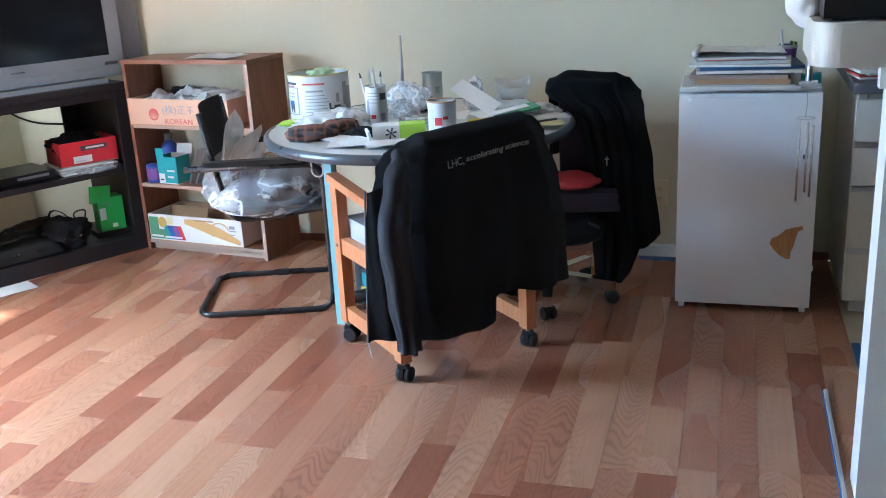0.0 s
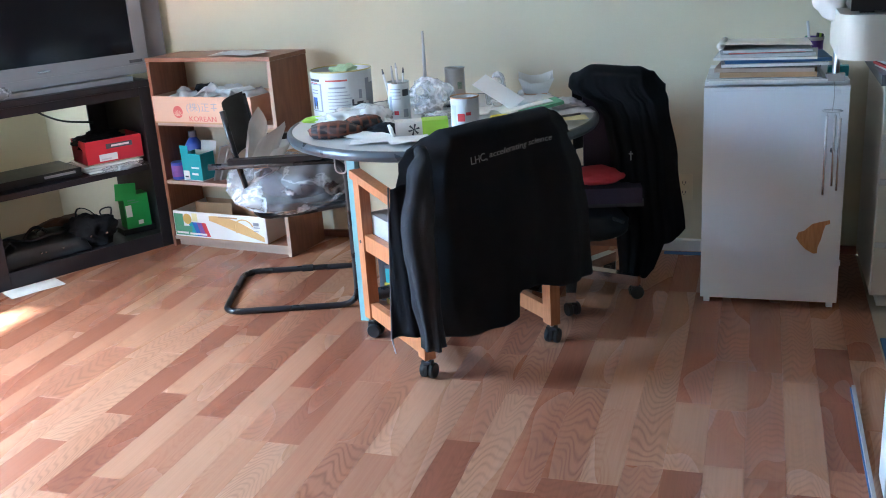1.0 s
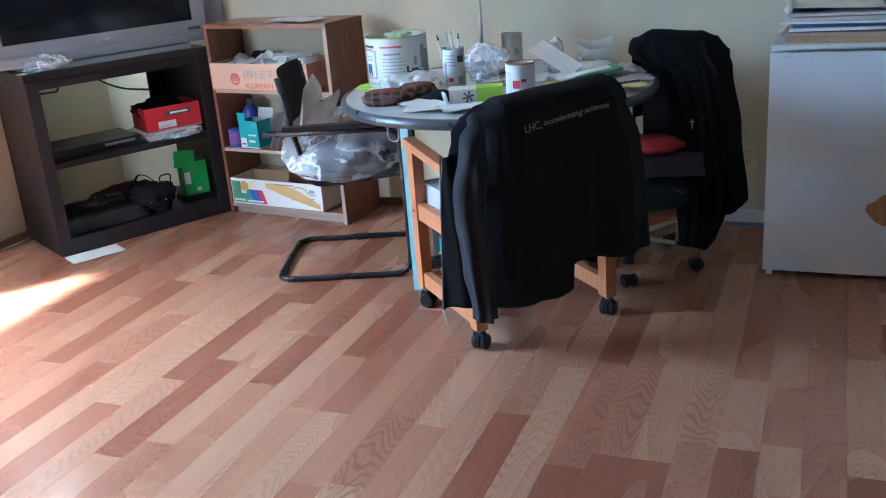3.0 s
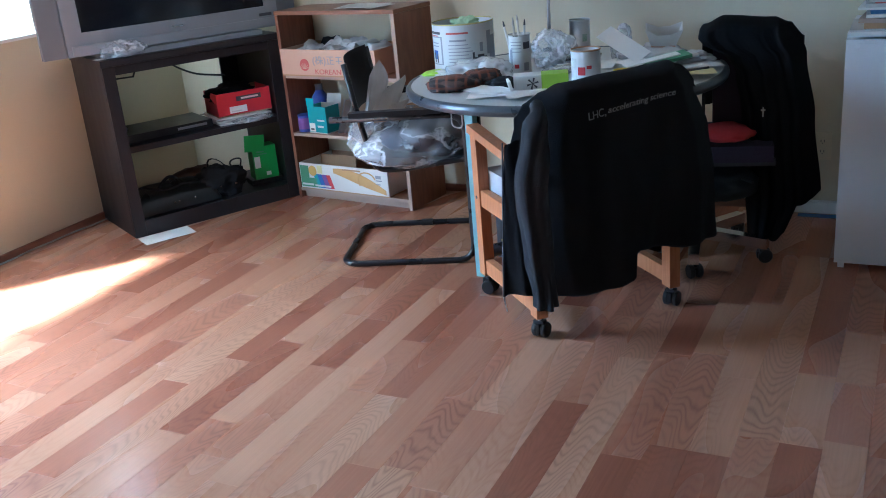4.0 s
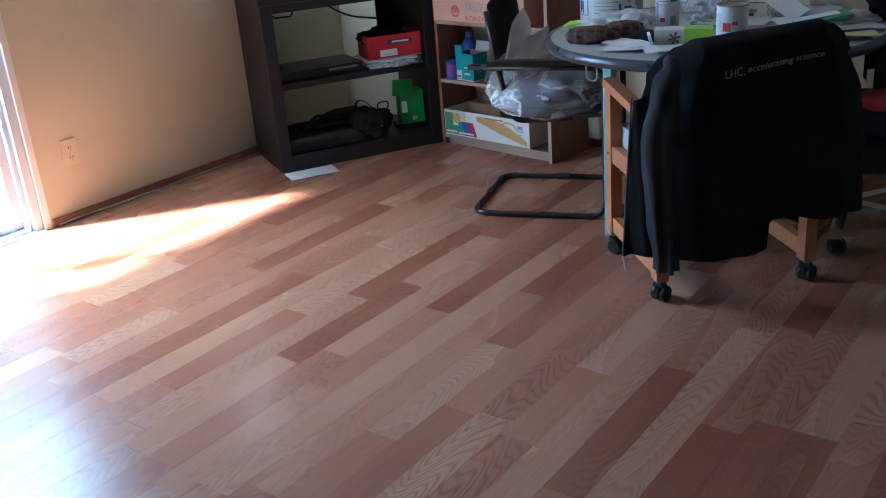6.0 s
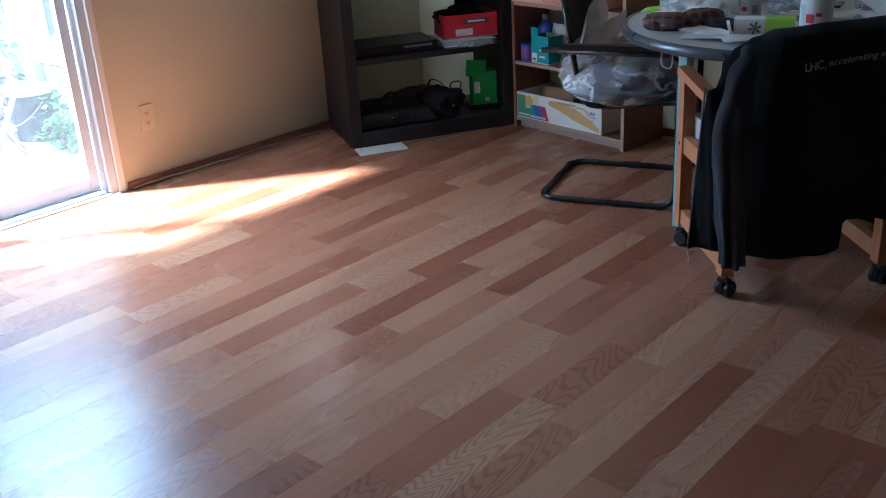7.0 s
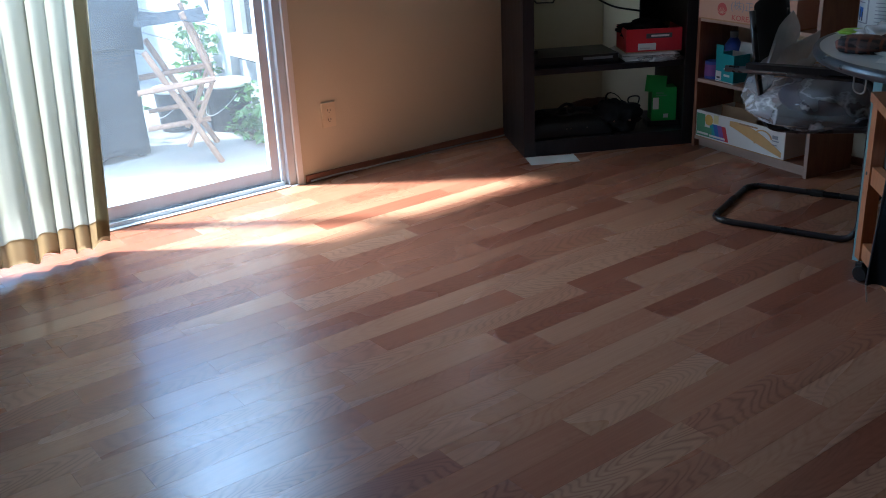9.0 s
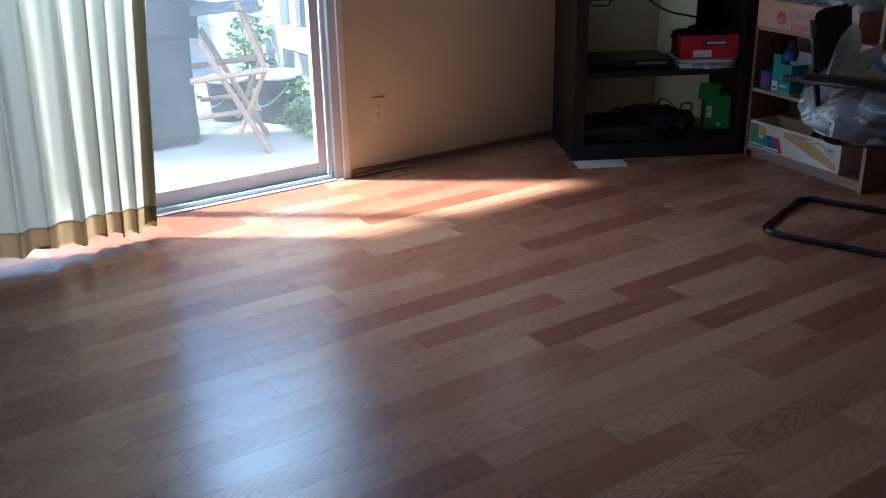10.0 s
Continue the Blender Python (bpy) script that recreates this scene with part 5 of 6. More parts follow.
# ---- things on the table ----
def can(name, x, y, r, hgt, label, mat="label", rim="tin", oval=1.0, turn=0, open_top=True, category="tin can", prints=()):
    c = thing(name, pose(x, y, TZ + 0.001, 0, 0, turn), label, category)
    if open_top:
        prof = [(0, 0), (r, 0), (r, hgt), (r - 0.0015, hgt), (r - 0.0015, 0.004), (0, 0.004)]
    else:
        prof = [(0, 0), (r, 0), (r, hgt), (0, hgt)]
    part("body", lathe(prof, 40, oval), M[mat], c, smooth=False)
    ring = [(r + 0.002 * math.cos(a), hgt - 0.001 + 0.003 * math.sin(a)) for a in [k * 2 * math.pi / 8 for k in range(9)]]
    part("rim", lathe(ring, 40, oval), M[rim], c, smooth=True)
    ring = [(r + 0.0012 * math.cos(a), 0.003 + 0.0025 * math.sin(a)) for a in [k * 2 * math.pi / 8 for k in range(9)]]
    part("base_rim", lathe(ring, 40, oval), M[rim], c, smooth=True)
    for pmat, a0, a1, z0, z1 in prints:
        bm = bmesh.new()
        n = max(3, int((a1 - a0) / 6))
        vs = []
        for k in range(n + 1):
            a = radians(a0 + (a1 - a0) * k / n)
            vs.append([bm.verts.new(((r + e) * math.cos(a), (r + e) * math.sin(a) * oval, z)) for e, z in ((0.0007, z0), (0.0007, z1))])
        for k in range(n):
            bm.faces.new((vs[k][0], vs[k + 1][0], vs[k + 1][1], vs[k][1]))
        part("print", bm, M[pmat], c)
    return c


lines = [("midink", -62 + 0, -30, 0.115 - 0.016 * i, 0.119 - 0.016 * i) for i in range(5)]
can("large_tin", -0.425, 2.985, 0.122, 0.185, "large white printed tin with a yellowish rim, open", rim="goldtin", turn=0,
    prints=[("midink", -150, -146, 0.03, 0.14), ("midink", -112, -108, 0.03, 0.14), ("midink", -146, -112, 0.135, 0.139), ("midink", -146, -112, 0.03, 0.034), ("blueink", -138, -122, 0.05, 0.085), ("midink", -140, -118, 0.10, 0.104), ("midink", -140, -118, 0.112, 0.116),
            ("midink", -92, -60, 0.120, 0.127), ("pinkink", -98, -56, 0.148, 0.155), ("ink", -150, -112, 0.148, 0.158), ("pinkink", -145, -117, 0.140, 0.144), ("ink", -136, -131, 0.038, 0.075), ("ink", -126, -122, 0.038, 0.07), ("midink", -18, -6, 0.06, 0.15), ("ink", -50, -46, 0.02, 0.075)] + [("midink", -95, -57 + (i % 3) * 4, 0.105 - 0.013 * i, 0.108 - 0.013 * i) for i in range(6)] + [("ink", -46, -20, 0.03, 0.055), ("ink", -40, -26, 0.055, 0.064), ("midink", -35, -28, 0.075, 0.11), ("midink", -12, 12, 0.03, 0.13)])
crumpled_bag("green_wrapper", pose(-0.41, 2.98, TZ + 0.140), (0.055, 0.05, 0.036), 61, "palegreen", "pale green crumpled wrapper in the large tin", "wrapper", amount=0.5)
can("pen_tin", -0.125, 2.83, 0.041, 0.150, "tall printed tin holding scissors and pens", turn=10,
    prints=[("midink", -130, -70, 0.125 - 0.012 * i, 0.128 - 0.012 * i) for i in range(4)] + [("ink", -60, -20, 0.10, 0.125), ("midink", -60, -30, 0.02, 0.05), ("redink", -110, -85, 0.03, 0.045), ("midink", -140, -120, 0.03, 0.10)])
for i, (dx, dy, lean, L, mat) in enumerate(((-0.012, 0.005, -5, 0.185, "steel"), (0.010, 0.0, 4, 0.178, "paper"), (0.0, 0.015, -2, 0.195, "paper"), (-0.018, -0.01, -9, 0.18, "paper"))):
    p = thing("pen", pose(-0.125 + dx, 2.83 + dy, TZ + 0.006, -4 + 3 * i, lean, 0), "slim pen standing in the printed tin", "pen", "pens in the tin")
    part("barrel", tube([(0, 0, 0), (0, 0, L)], 0.0045, 8), M[mat], p, smooth=True)
    part("cap", tube([(0, 0, L + 0.0005), (0, 0, L + 0.02)], [0.0045, 0.002], 8), M["ink" if i % 2 else "steel"], p, smooth=True)
can("food_tin", 0.213, 2.572, 0.049, 0.135, "open white tin can with a red printed label", turn=0, rim="kraft",
    prints=[("redink", -105, -75, 0.055, 0.082), ("greypaper", -140, -110, 0.02, 0.11)] + [("midink", -100, -70, 0.04 - 0.01 * i, 0.043 - 0.01 * i) for i in range(3)] + [("redink", -70, -50, 0.075, 0.086)])
can("small_tin", -0.045, 3.30, 0.042, 0.135, "plain grey tin can standing behind the bags", mat="tin", prints=[("greypaper", -100, -20, 0.02, 0.10), ("greenink", -60, -30, 0.05, 0.08)])

gb = thing("card_box", pose(-0.05, 2.488, TZ + 0.001, 0, 0, 21), "open white and lime green card box lying flat", "box")
part("body", box((0.03, 0, 0), (0.215, 0.07, 0.055)), M["paper"], gb, bevel=0.001)
part("green_end", box((0.125, -0.0012, -0.0), (0.2165, 0.0712, 0.0562)), M["lime"], gb)
part("flap", box((-0.008, -0.018, 0.0), (0.001, 0.05, 0.045), pose(0.028, 0, 0, 0, -14, 8)), M["paper"], gb)
part("flap", box((-0.03, -0.03, 0.0), (0.028, -0.002, 0.002), pose(0, 0, 0.002)), M["paper"], gb)
for k in range(6):
    a = radians(60 * k + 15)
    part("print", tube([(0.095, -0.0006, 0.028), (0.095 + 0.020 * math.cos(a), -0.0006, 0.028 + 0.020 * math.sin(a))], [0.001, 0.004], 6), M["ink"], gb)

crumpled_bag("checked_cloth", pose(-0.27, 2.535, TZ + 0.001, 0, 0, 20), (0.095, 0.055, 0.033), 71, "plaid", "crumpled dark checked cloth cap on the table", "cloth", amount=0.2, freq=1.5)
crumpled_bag("checked_cloth", pose(-0.20, 2.63, TZ + 0.001, 0, 0, 40), (0.07, 0.05, 0.036), 72, "plaid", "crumpled dark checked cloth on the table", "cloth", amount=0.24, freq=1.6)
crumpled_bag("black_glove", pose(-0.09, 2.58, TZ + 0.001, 0, 0, 10), (0.06, 0.03, 0.022), 73, "darkcloth", "crumpled black cloth beside the card box", "cloth", amount=0.4)
for x, y, sx, sy, sz, seed, mat in ((-0.18, 2.72, 0.065, 0.05, 0.045, 81, "bag"), (-0.28, 2.83, 0.10, 0.05, 0.035, 82, "bag"), (0.165, 3.15, 0.045, 0.035, 0.072, 84, "film"), (0.02, 2.86, 0.07, 0.05, 0.016, 86, "film"), (-0.36, 2.78, 0.07, 0.05, 0.02, 87, "greypaper"), (-0.24, 2.80, 0.075, 0.06, 0.040, 91, "bag"), (-0.30, 2.74, 0.09, 0.06, 0.04, 92, "bag"), (-0.25, 3.20, 0.07, 0.05, 0.03, 94, "bag"), (0.315, 3.15, 0.09, 0.06, 0.034, 97, "bag"), (-0.47, 2.80, 0.05, 0.035, 0.012, 98, "lime"), (0.46, 3.03, 0.09, 0.045, 0.026, 99, "greypaper")):
    crumpled_bag("plastic_bag", pose(x, y, TZ + 0.001, 0, 0, seed * 7 % 60), (sx, sy, sz), seed, mat, {"bag": "crumpled white plastic bag among the table clutter", "film": "crumpled clear plastic bag among the table clutter", "lime": "crumpled lime green wrapper at the table edge"}.get(mat, "crumpled grey paper among the table clutter"), amount=0.5, freq=1.35)
for i, (x, y, w, d, turn, mat) in enumerate(((-0.40, 2.90, 0.16, 0.12, 20, "paper"), (-0.45, 2.80, 0.13, 0.10, -15, "greypaper"), (-0.05, 2.45, 0.22, 0.10, 12, "paper"), (-0.12, 2.50, 0.17, 0.09, -20, "paper"), (0.05, 2.44, 0.15, 0.12, 30, "paper"), (0.08, 2.98, 0.22, 0.16, 8, "paper"), (0.40, 2.86, 0.20, 0.15, -25, "paper"), (0.50, 2.92, 0.18, 0.12, 35, "greypaper"), (0.42, 2.68, 0.16, 0.12, 10, "greypaper"), (-0.30, 2.96, 0.16, 0.12, 50, "paper"), (0.30, 2.95, 0.20, 0.12, -40, "paper"), (-0.10, 2.70, 0.14, 0.10, 65, "greypaper"))):
    sheet_thing("loose_paper", pose(x, y, TZ + 0.001 + 0.0009 * i, 0, 0, turn), w, d, "loose crinkled paper lying on the round table", mat=mat, wave=0.008, seed=90 + i)
sheet_thing("yellow_note", pose(0.53, 2.78, TZ + 0.015, 0, 0, 18), 0.14, 0.10, "pale yellow sheet of paper on the table", mat="paleyellow", wave=0.003, seed=110)
tagged(part("pencil", tube([(0.46, 2.72, TZ + 0.026), (0.57, 2.82, TZ + 0.026)], 0.004, 6), M["ink"]), "dark pencil lying on the yellow paper", "pencil")
coil = [(0.30 + 0.05 * math.cos(a), 2.77 + 0.035 * math.sin(a), TZ + 0.014 + 0.004 * a / 6) for a in [i * 0.4 for i in range(40)]]
tagged(part("coiled_rope", tube(coil, 0.006, 6), M["yellow"], smooth=True), "coiled yellow cord on the table", "cord")
pb = thing("paper_board", pose(0.30, 2.99, TZ + 0.032, -25, -26, 160), "stiff white card propped over the clutter", "card")
part("card", box((0, -0.04, 0), (0.20, 0.04, 0.002)), M["paper"], pb)
pk = thing("food_tray", pose(0.335, 3.14, TZ + 0.048, 6, 4, 15), "white paper food tray with flared sides", "tray")


def flared_tray(w, d, hgt, flare, thick=0.0012):
    """An open tray with walls that lean outwards and wavy cut rims."""
    bm, rows = bmesh.new(), []
    for z, k in ((0.0, 0.0), (hgt * 0.5, 0.5), (hgt, 1.0)):
        ring = []
        for sx, sy, lift in ((-1, -1, 1), (-0.35, -1, 0.72), (0.35, -1, 0.78), (1, -1, 1.05), (1, 0, 0.8), (1, 1, 1.1), (0.3, 1, 0.85), (-0.3, 1, 0.8), (-1, 1, 1.0), (-1, 0, 0.75)):
            ring.append(bm.verts.new((sx * (w / 2 + flare * k), sy * (d / 2 + flare * k), z * lift)))
        rows.append(ring)
    faces = [bm.faces.new(rows[0][::-1])]
    for a, b in zip(rows, rows[1:]):
        faces += [bm.faces.new((a[i], a[(i + 1) % 10], b[(i + 1) % 10], b[i])) for i in range(10)]
    bmesh.ops.solidify(bm, geom=faces, thickness=thick)
    return bm


part("tray", flared_tray(0.085, 0.06, 0.075, 0.026), M["paper"], pk)
part("liner", box((-0.045, -0.034, 0.004), (0.045, 0.034, 0.022)), M["carton"], pk, "pale pink liner in the tray", bevel=0.004)
tw = thing("green_packet", pose(0.40, 2.92, TZ + 0.034, 6, -6, 40), "green and white flat packet on the table", "packet")
part("body", box((-0.085, -0.035, 0), (0.085, 0.035, 0.012)), M["greenink"], tw, bevel=0.003)
part("strip", box((-0.16, -0.015, 0.0125), (0.05, 0.022, 0.016)), M["paper"], tw)
tagged(part("tablet", box((-0.09, -0.05, 0), (0.11, 0.05, 0.008), pose(0.0, 3.06, TZ + 0.020, 0, 0, 12)), M["screen"], bevel=0.003), "thin dark tablet lying among the bags", "tablet")
crumpled_bag("printed_bag", pose(-0.055, 3.0, TZ + 0.001, 0, 0, 15), (0.078, 0.04, 0.080), 183, "film", "puffed clear bag with small dark print", amount=0.34, freq=1.6)
an = thing("antenna_rod", pose(-0.20, 3.36, TZ + 0.001), "thin upright metal antenna standing on the table", "antenna")
part("base", lathe([(0, 0), (0.03, 0), (0.03, 0.01), (0.006, 0.016), (0, 0.016)], 16), M["ink"], an)
part("mast", tube([(0, 0, 0.016), (0.002, 0, 0.15), (0.003, 0, 0.285)], [0.009, 0.008, 0.005], 8), M["steel"], an, smooth=True)


# ---- refrigerator ----
def refrigerator():
    f = thing("refrigerator", pose(0.99, 3.0, 0), "white compact refrigerator with a torn brown patch", "refrigerator")
    W, D, T = 0.49, 0.50, 0.84
    part("cabinet", box((0.004, 0.055, 0.022), (W - 0.004, D, T - 0.03)), M["white"], f, bevel=0.006)
    part("door", box((0, 0, 0.022), (W, 0.048, T - 0.012)), M["white"], f, bevel=0.011)
    part("gasket", box((0.008, 0.0485, 0.03), (W - 0.008, 0.0545, T - 0.04)), M["midink"], f)
    part("top_panel", box((-0.001, 0.052, T - 0.028), (W + 0.001, D, T)), M["white"], f, bevel=0.006)
    grip = prism([(0.03, -0.002), (0.045, -0.006), (W - 0.045, -0.006), (W - 0.03, -0.002)], T - 0.040, T - 0.024)
    part("handle_lip", grip, M["white"], f, bevel=0.003)
    part("hinge", box((W - 0.03, -0.004, 0.17), (W + 0.004, 0.006, 0.19)), M["white"], f, bevel=0.002)
    for x in (0.012, W - 0.035):
        part("foot", box((x, 0.01, 0), (x + 0.022, 0.035, 0.021)), M["white"], f, bevel=0.003)
        part("foot", box((x, D - 0.05, 0), (x + 0.022, D - 0.025, 0.021)), M["blackplastic"], f)
    # torn brown patch on the door
    out = [(0.338, 0.270), (0.352, 0.250), (0.372, 0.228), (0.400, 0.212), (0.412, 0.214), (0.414, 0.240), (0.424, 0.268), (0.430, 0.300), (0.437, 0.322), (0.452, 0.328), (0.450, 0.342), (0.436, 0.338), (0.418, 0.334), (0.392, 0.326), (0.366, 0.300), (0.345, 0.292)]
    bm = prism(out, 0, 0.0012)
    for v in bm.verts:
        v.co = Vector((v.co.x, -v.co.z - 0.0002, v.co.y))
    part("torn_patch", bm, M["rust"], f, "torn brown board patch")
    return f


refrigerator()
ch = thing("wind_chime", pose(1.425, 2.99, 0), "small metal wind chime hanging from the refrigerator", "wind chime")
part("hanger", tube([(0.0, -0.002, 0.845), (0.004, -0.008, 0.80), (0.0, -0.010, 0.745)], 0.0015, 6), M["cable"], ch)
part("ring", tube([(0.032 * math.cos(a) - 0.002, -0.036 + 0.030 * math.sin(a), 0.750) for a in [i * 2 * math.pi / 20 for i in range(20)]], 0.002, 6, closed=True), M["steel"], ch)
for x, y, z0, z1 in ((-0.018, -0.030, 0.447, 0.732), (0.008, -0.045, 0.484, 0.735), (0.026, -0.028, 0.463, 0.722)):
    part("chime_tube", tube([(x, y, z0), (x, y, z1)], 0.0045, 10), M["chrome"], ch, smooth=True)
    part("thread", tube([(x, y, z1), (x * 0.7, y, 0.749)], 0.0008, 4), M["cable"], ch)
part("striker", lathe([(0, 0), (0.008, 0.004), (0.008, 0.016), (0, 0.02)], 12), M["ink"], ch, smooth=True).matrix_basis = pose(0.006, -0.034, 0.60)
part("pendulum_cord", tube([(0.004, -0.034, 0.60), (0.002, -0.034, 0.36)], 0.001, 4), M["paper"], ch)

# stack on the refrigerator
TOPF = 0.841
st = thing("book_stack", pose(1.200, 3.15, TOPF), "uneven stack of magazines, folders and papers", "books")
layers = [("paper", 0.40, 0.30, 0.012, 2, 0.0), ("greypaper", 0.39, 0.28, 0.004, 1, -0.01), ("kraft", 0.33, 0.24, 0.018, -2, 0.01), ("edge", 0.34, 0.24, 0.014, -4, 0.0), ("ink", 0.30, 0.22, 0.006, 2, 0.03), ("paper", 0.36, 0.26, 0.010, 3, 0.02), ("bluecover", 0.36, 0.22, 0.013, 5, 0.03), ("violetink", 0.18, 0.2195, 0.0135, 5, -0.02), ("paper", 0.35, 0.26, 0.008, -3, 0.0), ("greypaper", 0.32, 0.24, 0.012, 4, -0.005), ("pinkink", 0.26, 0.22, 0.004, 6, -0.01), ("greypaper", 0.30, 0.24, 0.008, 1, 0.0)]
z = 0.0
for mat, w, d, t, turn, dx in layers:
    if mat == "violetink":
        p = part("cover_print", box((-w / 2, -0.1115, -0.0125), (w / 2, -0.1100, -0.002)), M[mat], st)
        p.matrix_basis = pose(0.0, -0.0, z, 0, 0, 5)
        continue
    p = part("volume", box((-w / 2, -d / 2, 0), (w / 2, d / 2, t)), M[mat], st, bevel=0.0012)
    p.matrix_basis = pose(dx, 0, z, 0, 0, turn)
    z += t + 0.0004
roll_bm = tube([(-0.16, -0.10, z + 0.013), (-0.15, 0.10, z + 0.013)], 0.013, 12)
part("curled_sheet", roll_bm, M["paper"], st, smooth=True)
part("top_sheet", sheet(0.30, 0.20, 0.001, 7, 0.006), M["paper"], st).matrix_basis = pose(0.0, 0.0, z + 0.010, 0, 2, 3)
cup = thing("pen_cup", pose(1.372, 3.38, TOPF), "purple pen cup with pens and a marker", "cup")
part("cup", lathe([(0, 0), (0.030, 0), (0.034, 0.115), (0.032, 0.115), (0.028, 0.004), (0, 0.004)], 24), M["purpleplastic"], cup, smooth=False)
part("band", lathe([(0.0345, 0.103), (0.036, 0.105), (0.036, 0.115), (0.0345, 0.117)], 24), M["cable"], cup)
for i, (dx, lean, L, mat) in enumerate(((-0.012, -7, 0.175, "paper"), (0.006, 4, 0.13, "ink"), (0.016, 6, 0.128, "lime"), (-0.018, -9, 0.12, "greenink"), (0.02, 9, 0.125, "ink"))):
    part("pen", tube([(dx * 0.5, 0.004 * i - 0.01, 0.006), (dx * 0.5 + L * math.sin(radians(lean)), 0.004 * i - 0.01, L)], 0.005, 8), M[mat], cup, smooth=True)
hk = thing("scissors", pose(1.425, 3.04, TOPF) @ Matrix.Scale(1.25, 4), "pair of steel scissors standing upright", "scissors")
part("blade", tube([(0, 0, 0.0), (0.004, 0, 0.09), (0.010, 0, 0.145)], [0.006, 0.010, 0.002], 8, flat=0.3), M["steel"], hk)
part("blade", tube([(0.012, 0.003, 0.0), (0.008, 0.003, 0.09), (0.012, 0.003, 0.14)], [0.006, 0.009, 0.002], 8, flat=0.3), M["steel"], hk)
part("holder", box((-0.02, -0.012, -0.0), (0.03, 0.016, 0.02)), M["cable"], hk, bevel=0.003)
tl = thing("teal_packet", pose(1.445, 3.16, TOPF, 0, 0, 8), "small teal folded packet on the refrigerator", "packet")
part("body", prism([(-0.035, -0.02), (0.035, -0.02), (0.042, 0.02), (-0.03, 0.02)], 0, 0.035), M["tealbox"], tl, bevel=0.003)


# ---- kitchen side: drawer unit, worktop, bar ----
def drawer_unit():
    d = thing("drawer_unit", pose(1.592, 3.0, 0), "pale beige kitchen drawer unit with four drawers", "cabinet")
    W, D = 0.60, 0.58
    part("carcass", box((0, 0.020, 0.052), (W, D, 0.828)), M["beige"], d, bevel=0.002)
    part("toe_kick", box((0.03, 0.05, 0), (W, D, 0.051)), M["trimwhite"], d)
    zs = (0.06, 0.262, 0.496, 0.656, 0.826)
    for z0, z1 in zip(zs, zs[1:]):
        fr = part("drawer_front", box((0.002, 0, z0 + 0.001), (W - 0.002, 0.018, z1 - 0.022)), M["beige"], d, bevel=0.002)
        part("finger_pull", box((0.004, 0.004, z1 - 0.021), (W - 0.004, 0.018, z1 - 0.003)), M["steel"], fr)
    return d


drawer_unit()
tagged(part("worktop", box((1.575, 2.975, 0.829), (3.58, 3.648, 0.866)), M["counter"], bevel=0.004), "dark grey speckled kitchen worktop with a square edge", "worktop")
stack_of_papers("magazine_stack", pose(1.70, 3.14, 0.8665, 0, 0, 14), 0.24, 0.18, 5, ["paper", "redink", "greypaper", "paper"], "small pile of bright magazines on the worktop", seed=9, thick=0.008)
wrap("plastic_roll", pose(1.60, 3.22, 0.925), (0.022, 0.03, 0.055), 31, "crumpled clear plastic bag on the worktop", detail=3)

pw = tagged(part("wall_partition", box((1.512, 1.70, 0), (XE, 1.82, 1.085)), M["trimwhite"], bevel=0.004), "white painted half wall below the breakfast bar", "wall", kind="structure")


def bar_top():
    b = thing("breakfast_bar", pose(1.345, 1.70, 1.088), "pale breakfast bar top with a thick rounded end", "counter")
    out = []
    for i in range(13):
        a = math.pi + (math.pi / 2) * i / 12
        out.append((0.065 + 0.065 * math.cos(a), 0.065 + 0.065 * math.sin(a)))
    out += [(2.0, 0.0), (2.0, 0.42), (0.065, 0.42)]
    for i in range(1, 12):
        a = math.pi / 2 + (math.pi / 2) * i / 12
        out.append((0.065 + 0.065 * math.cos(a), 0.355 + 0.065 * math.sin(a)))
    part("top", prism(out, 0.0, 0.098), M["beige"], b, bevel=0.034)
    part("corbel", prism([(0.145, 0.02), (0.166, 0.02), (0.166, 0.06), (0.145, 0.06)], -0.05, -0.001), M["trimwhite"], b, bevel=0.01)
    return b


bar_top()
bx = thing("black_appliance", pose(1.365, 1.735, 1.187), "flat black appliance standing on the breakfast bar", "appliance")
part("body", box((0, 0, 0.006), (0.42, 0.28, 0.055)), M["blackplastic"], bx, bevel=0.006)
part("top_cover", box((0.002, 0.002, 0.056), (0.418, 0.278, 0.10)), M["blackplastic"], bx, bevel=0.006)
for x in (0.02, 0.36):
    for y in (0.02, 0.24):
        part("foot", box((x, y, 0), (x + 0.03, y + 0.02, 0.0055)), M["blackplastic"], bx)
wrap("white_bag", pose(1.345, 1.99, 1.225), (0.05, 0.10, 0.075), 41, "smooth white lumpy sack on the breakfast bar", "trimwhite", amount=0.14, freq=1.2, detail=4)

# floor strip and blue masking tape at the kitchen edge
tagged(part("floor_strip", box((1.484, -0.6, 0.0), (1.494, 2.33, 0.010)), M["cable"], bevel=0.003), "thin pale metal strip lying along the floor edge", "trim", kind="structure")
tagged(part("masking_tape", box((1.606, 1.84, -0.006), (1.632, 2.74, 0.0008)), M["tape"]), "blue masking tape along the kitchen floor edge", "tape")
tagged(part("masking_tape", box((1.479, 1.5, 0.0005), (1.4835, 2.33, 0.0022)), M["tape"]), "blue masking tape beside the floor strip", "tape")
tagged(part("masking_tape", box((0.80, 3.56, 0.0008), (0.97, 3.60, 0.002), pose(0, 0, 0)), M["tape"]), "blue masking tape on the floor by the wall", "tape")
tagged(part("white_tray", boxes(((0.72, 3.615, 0.0), (0.98, 3.645, 0.05))), M["trimwhite"], bevel=0.004), "low white trim piece lying by the wall", "trim")

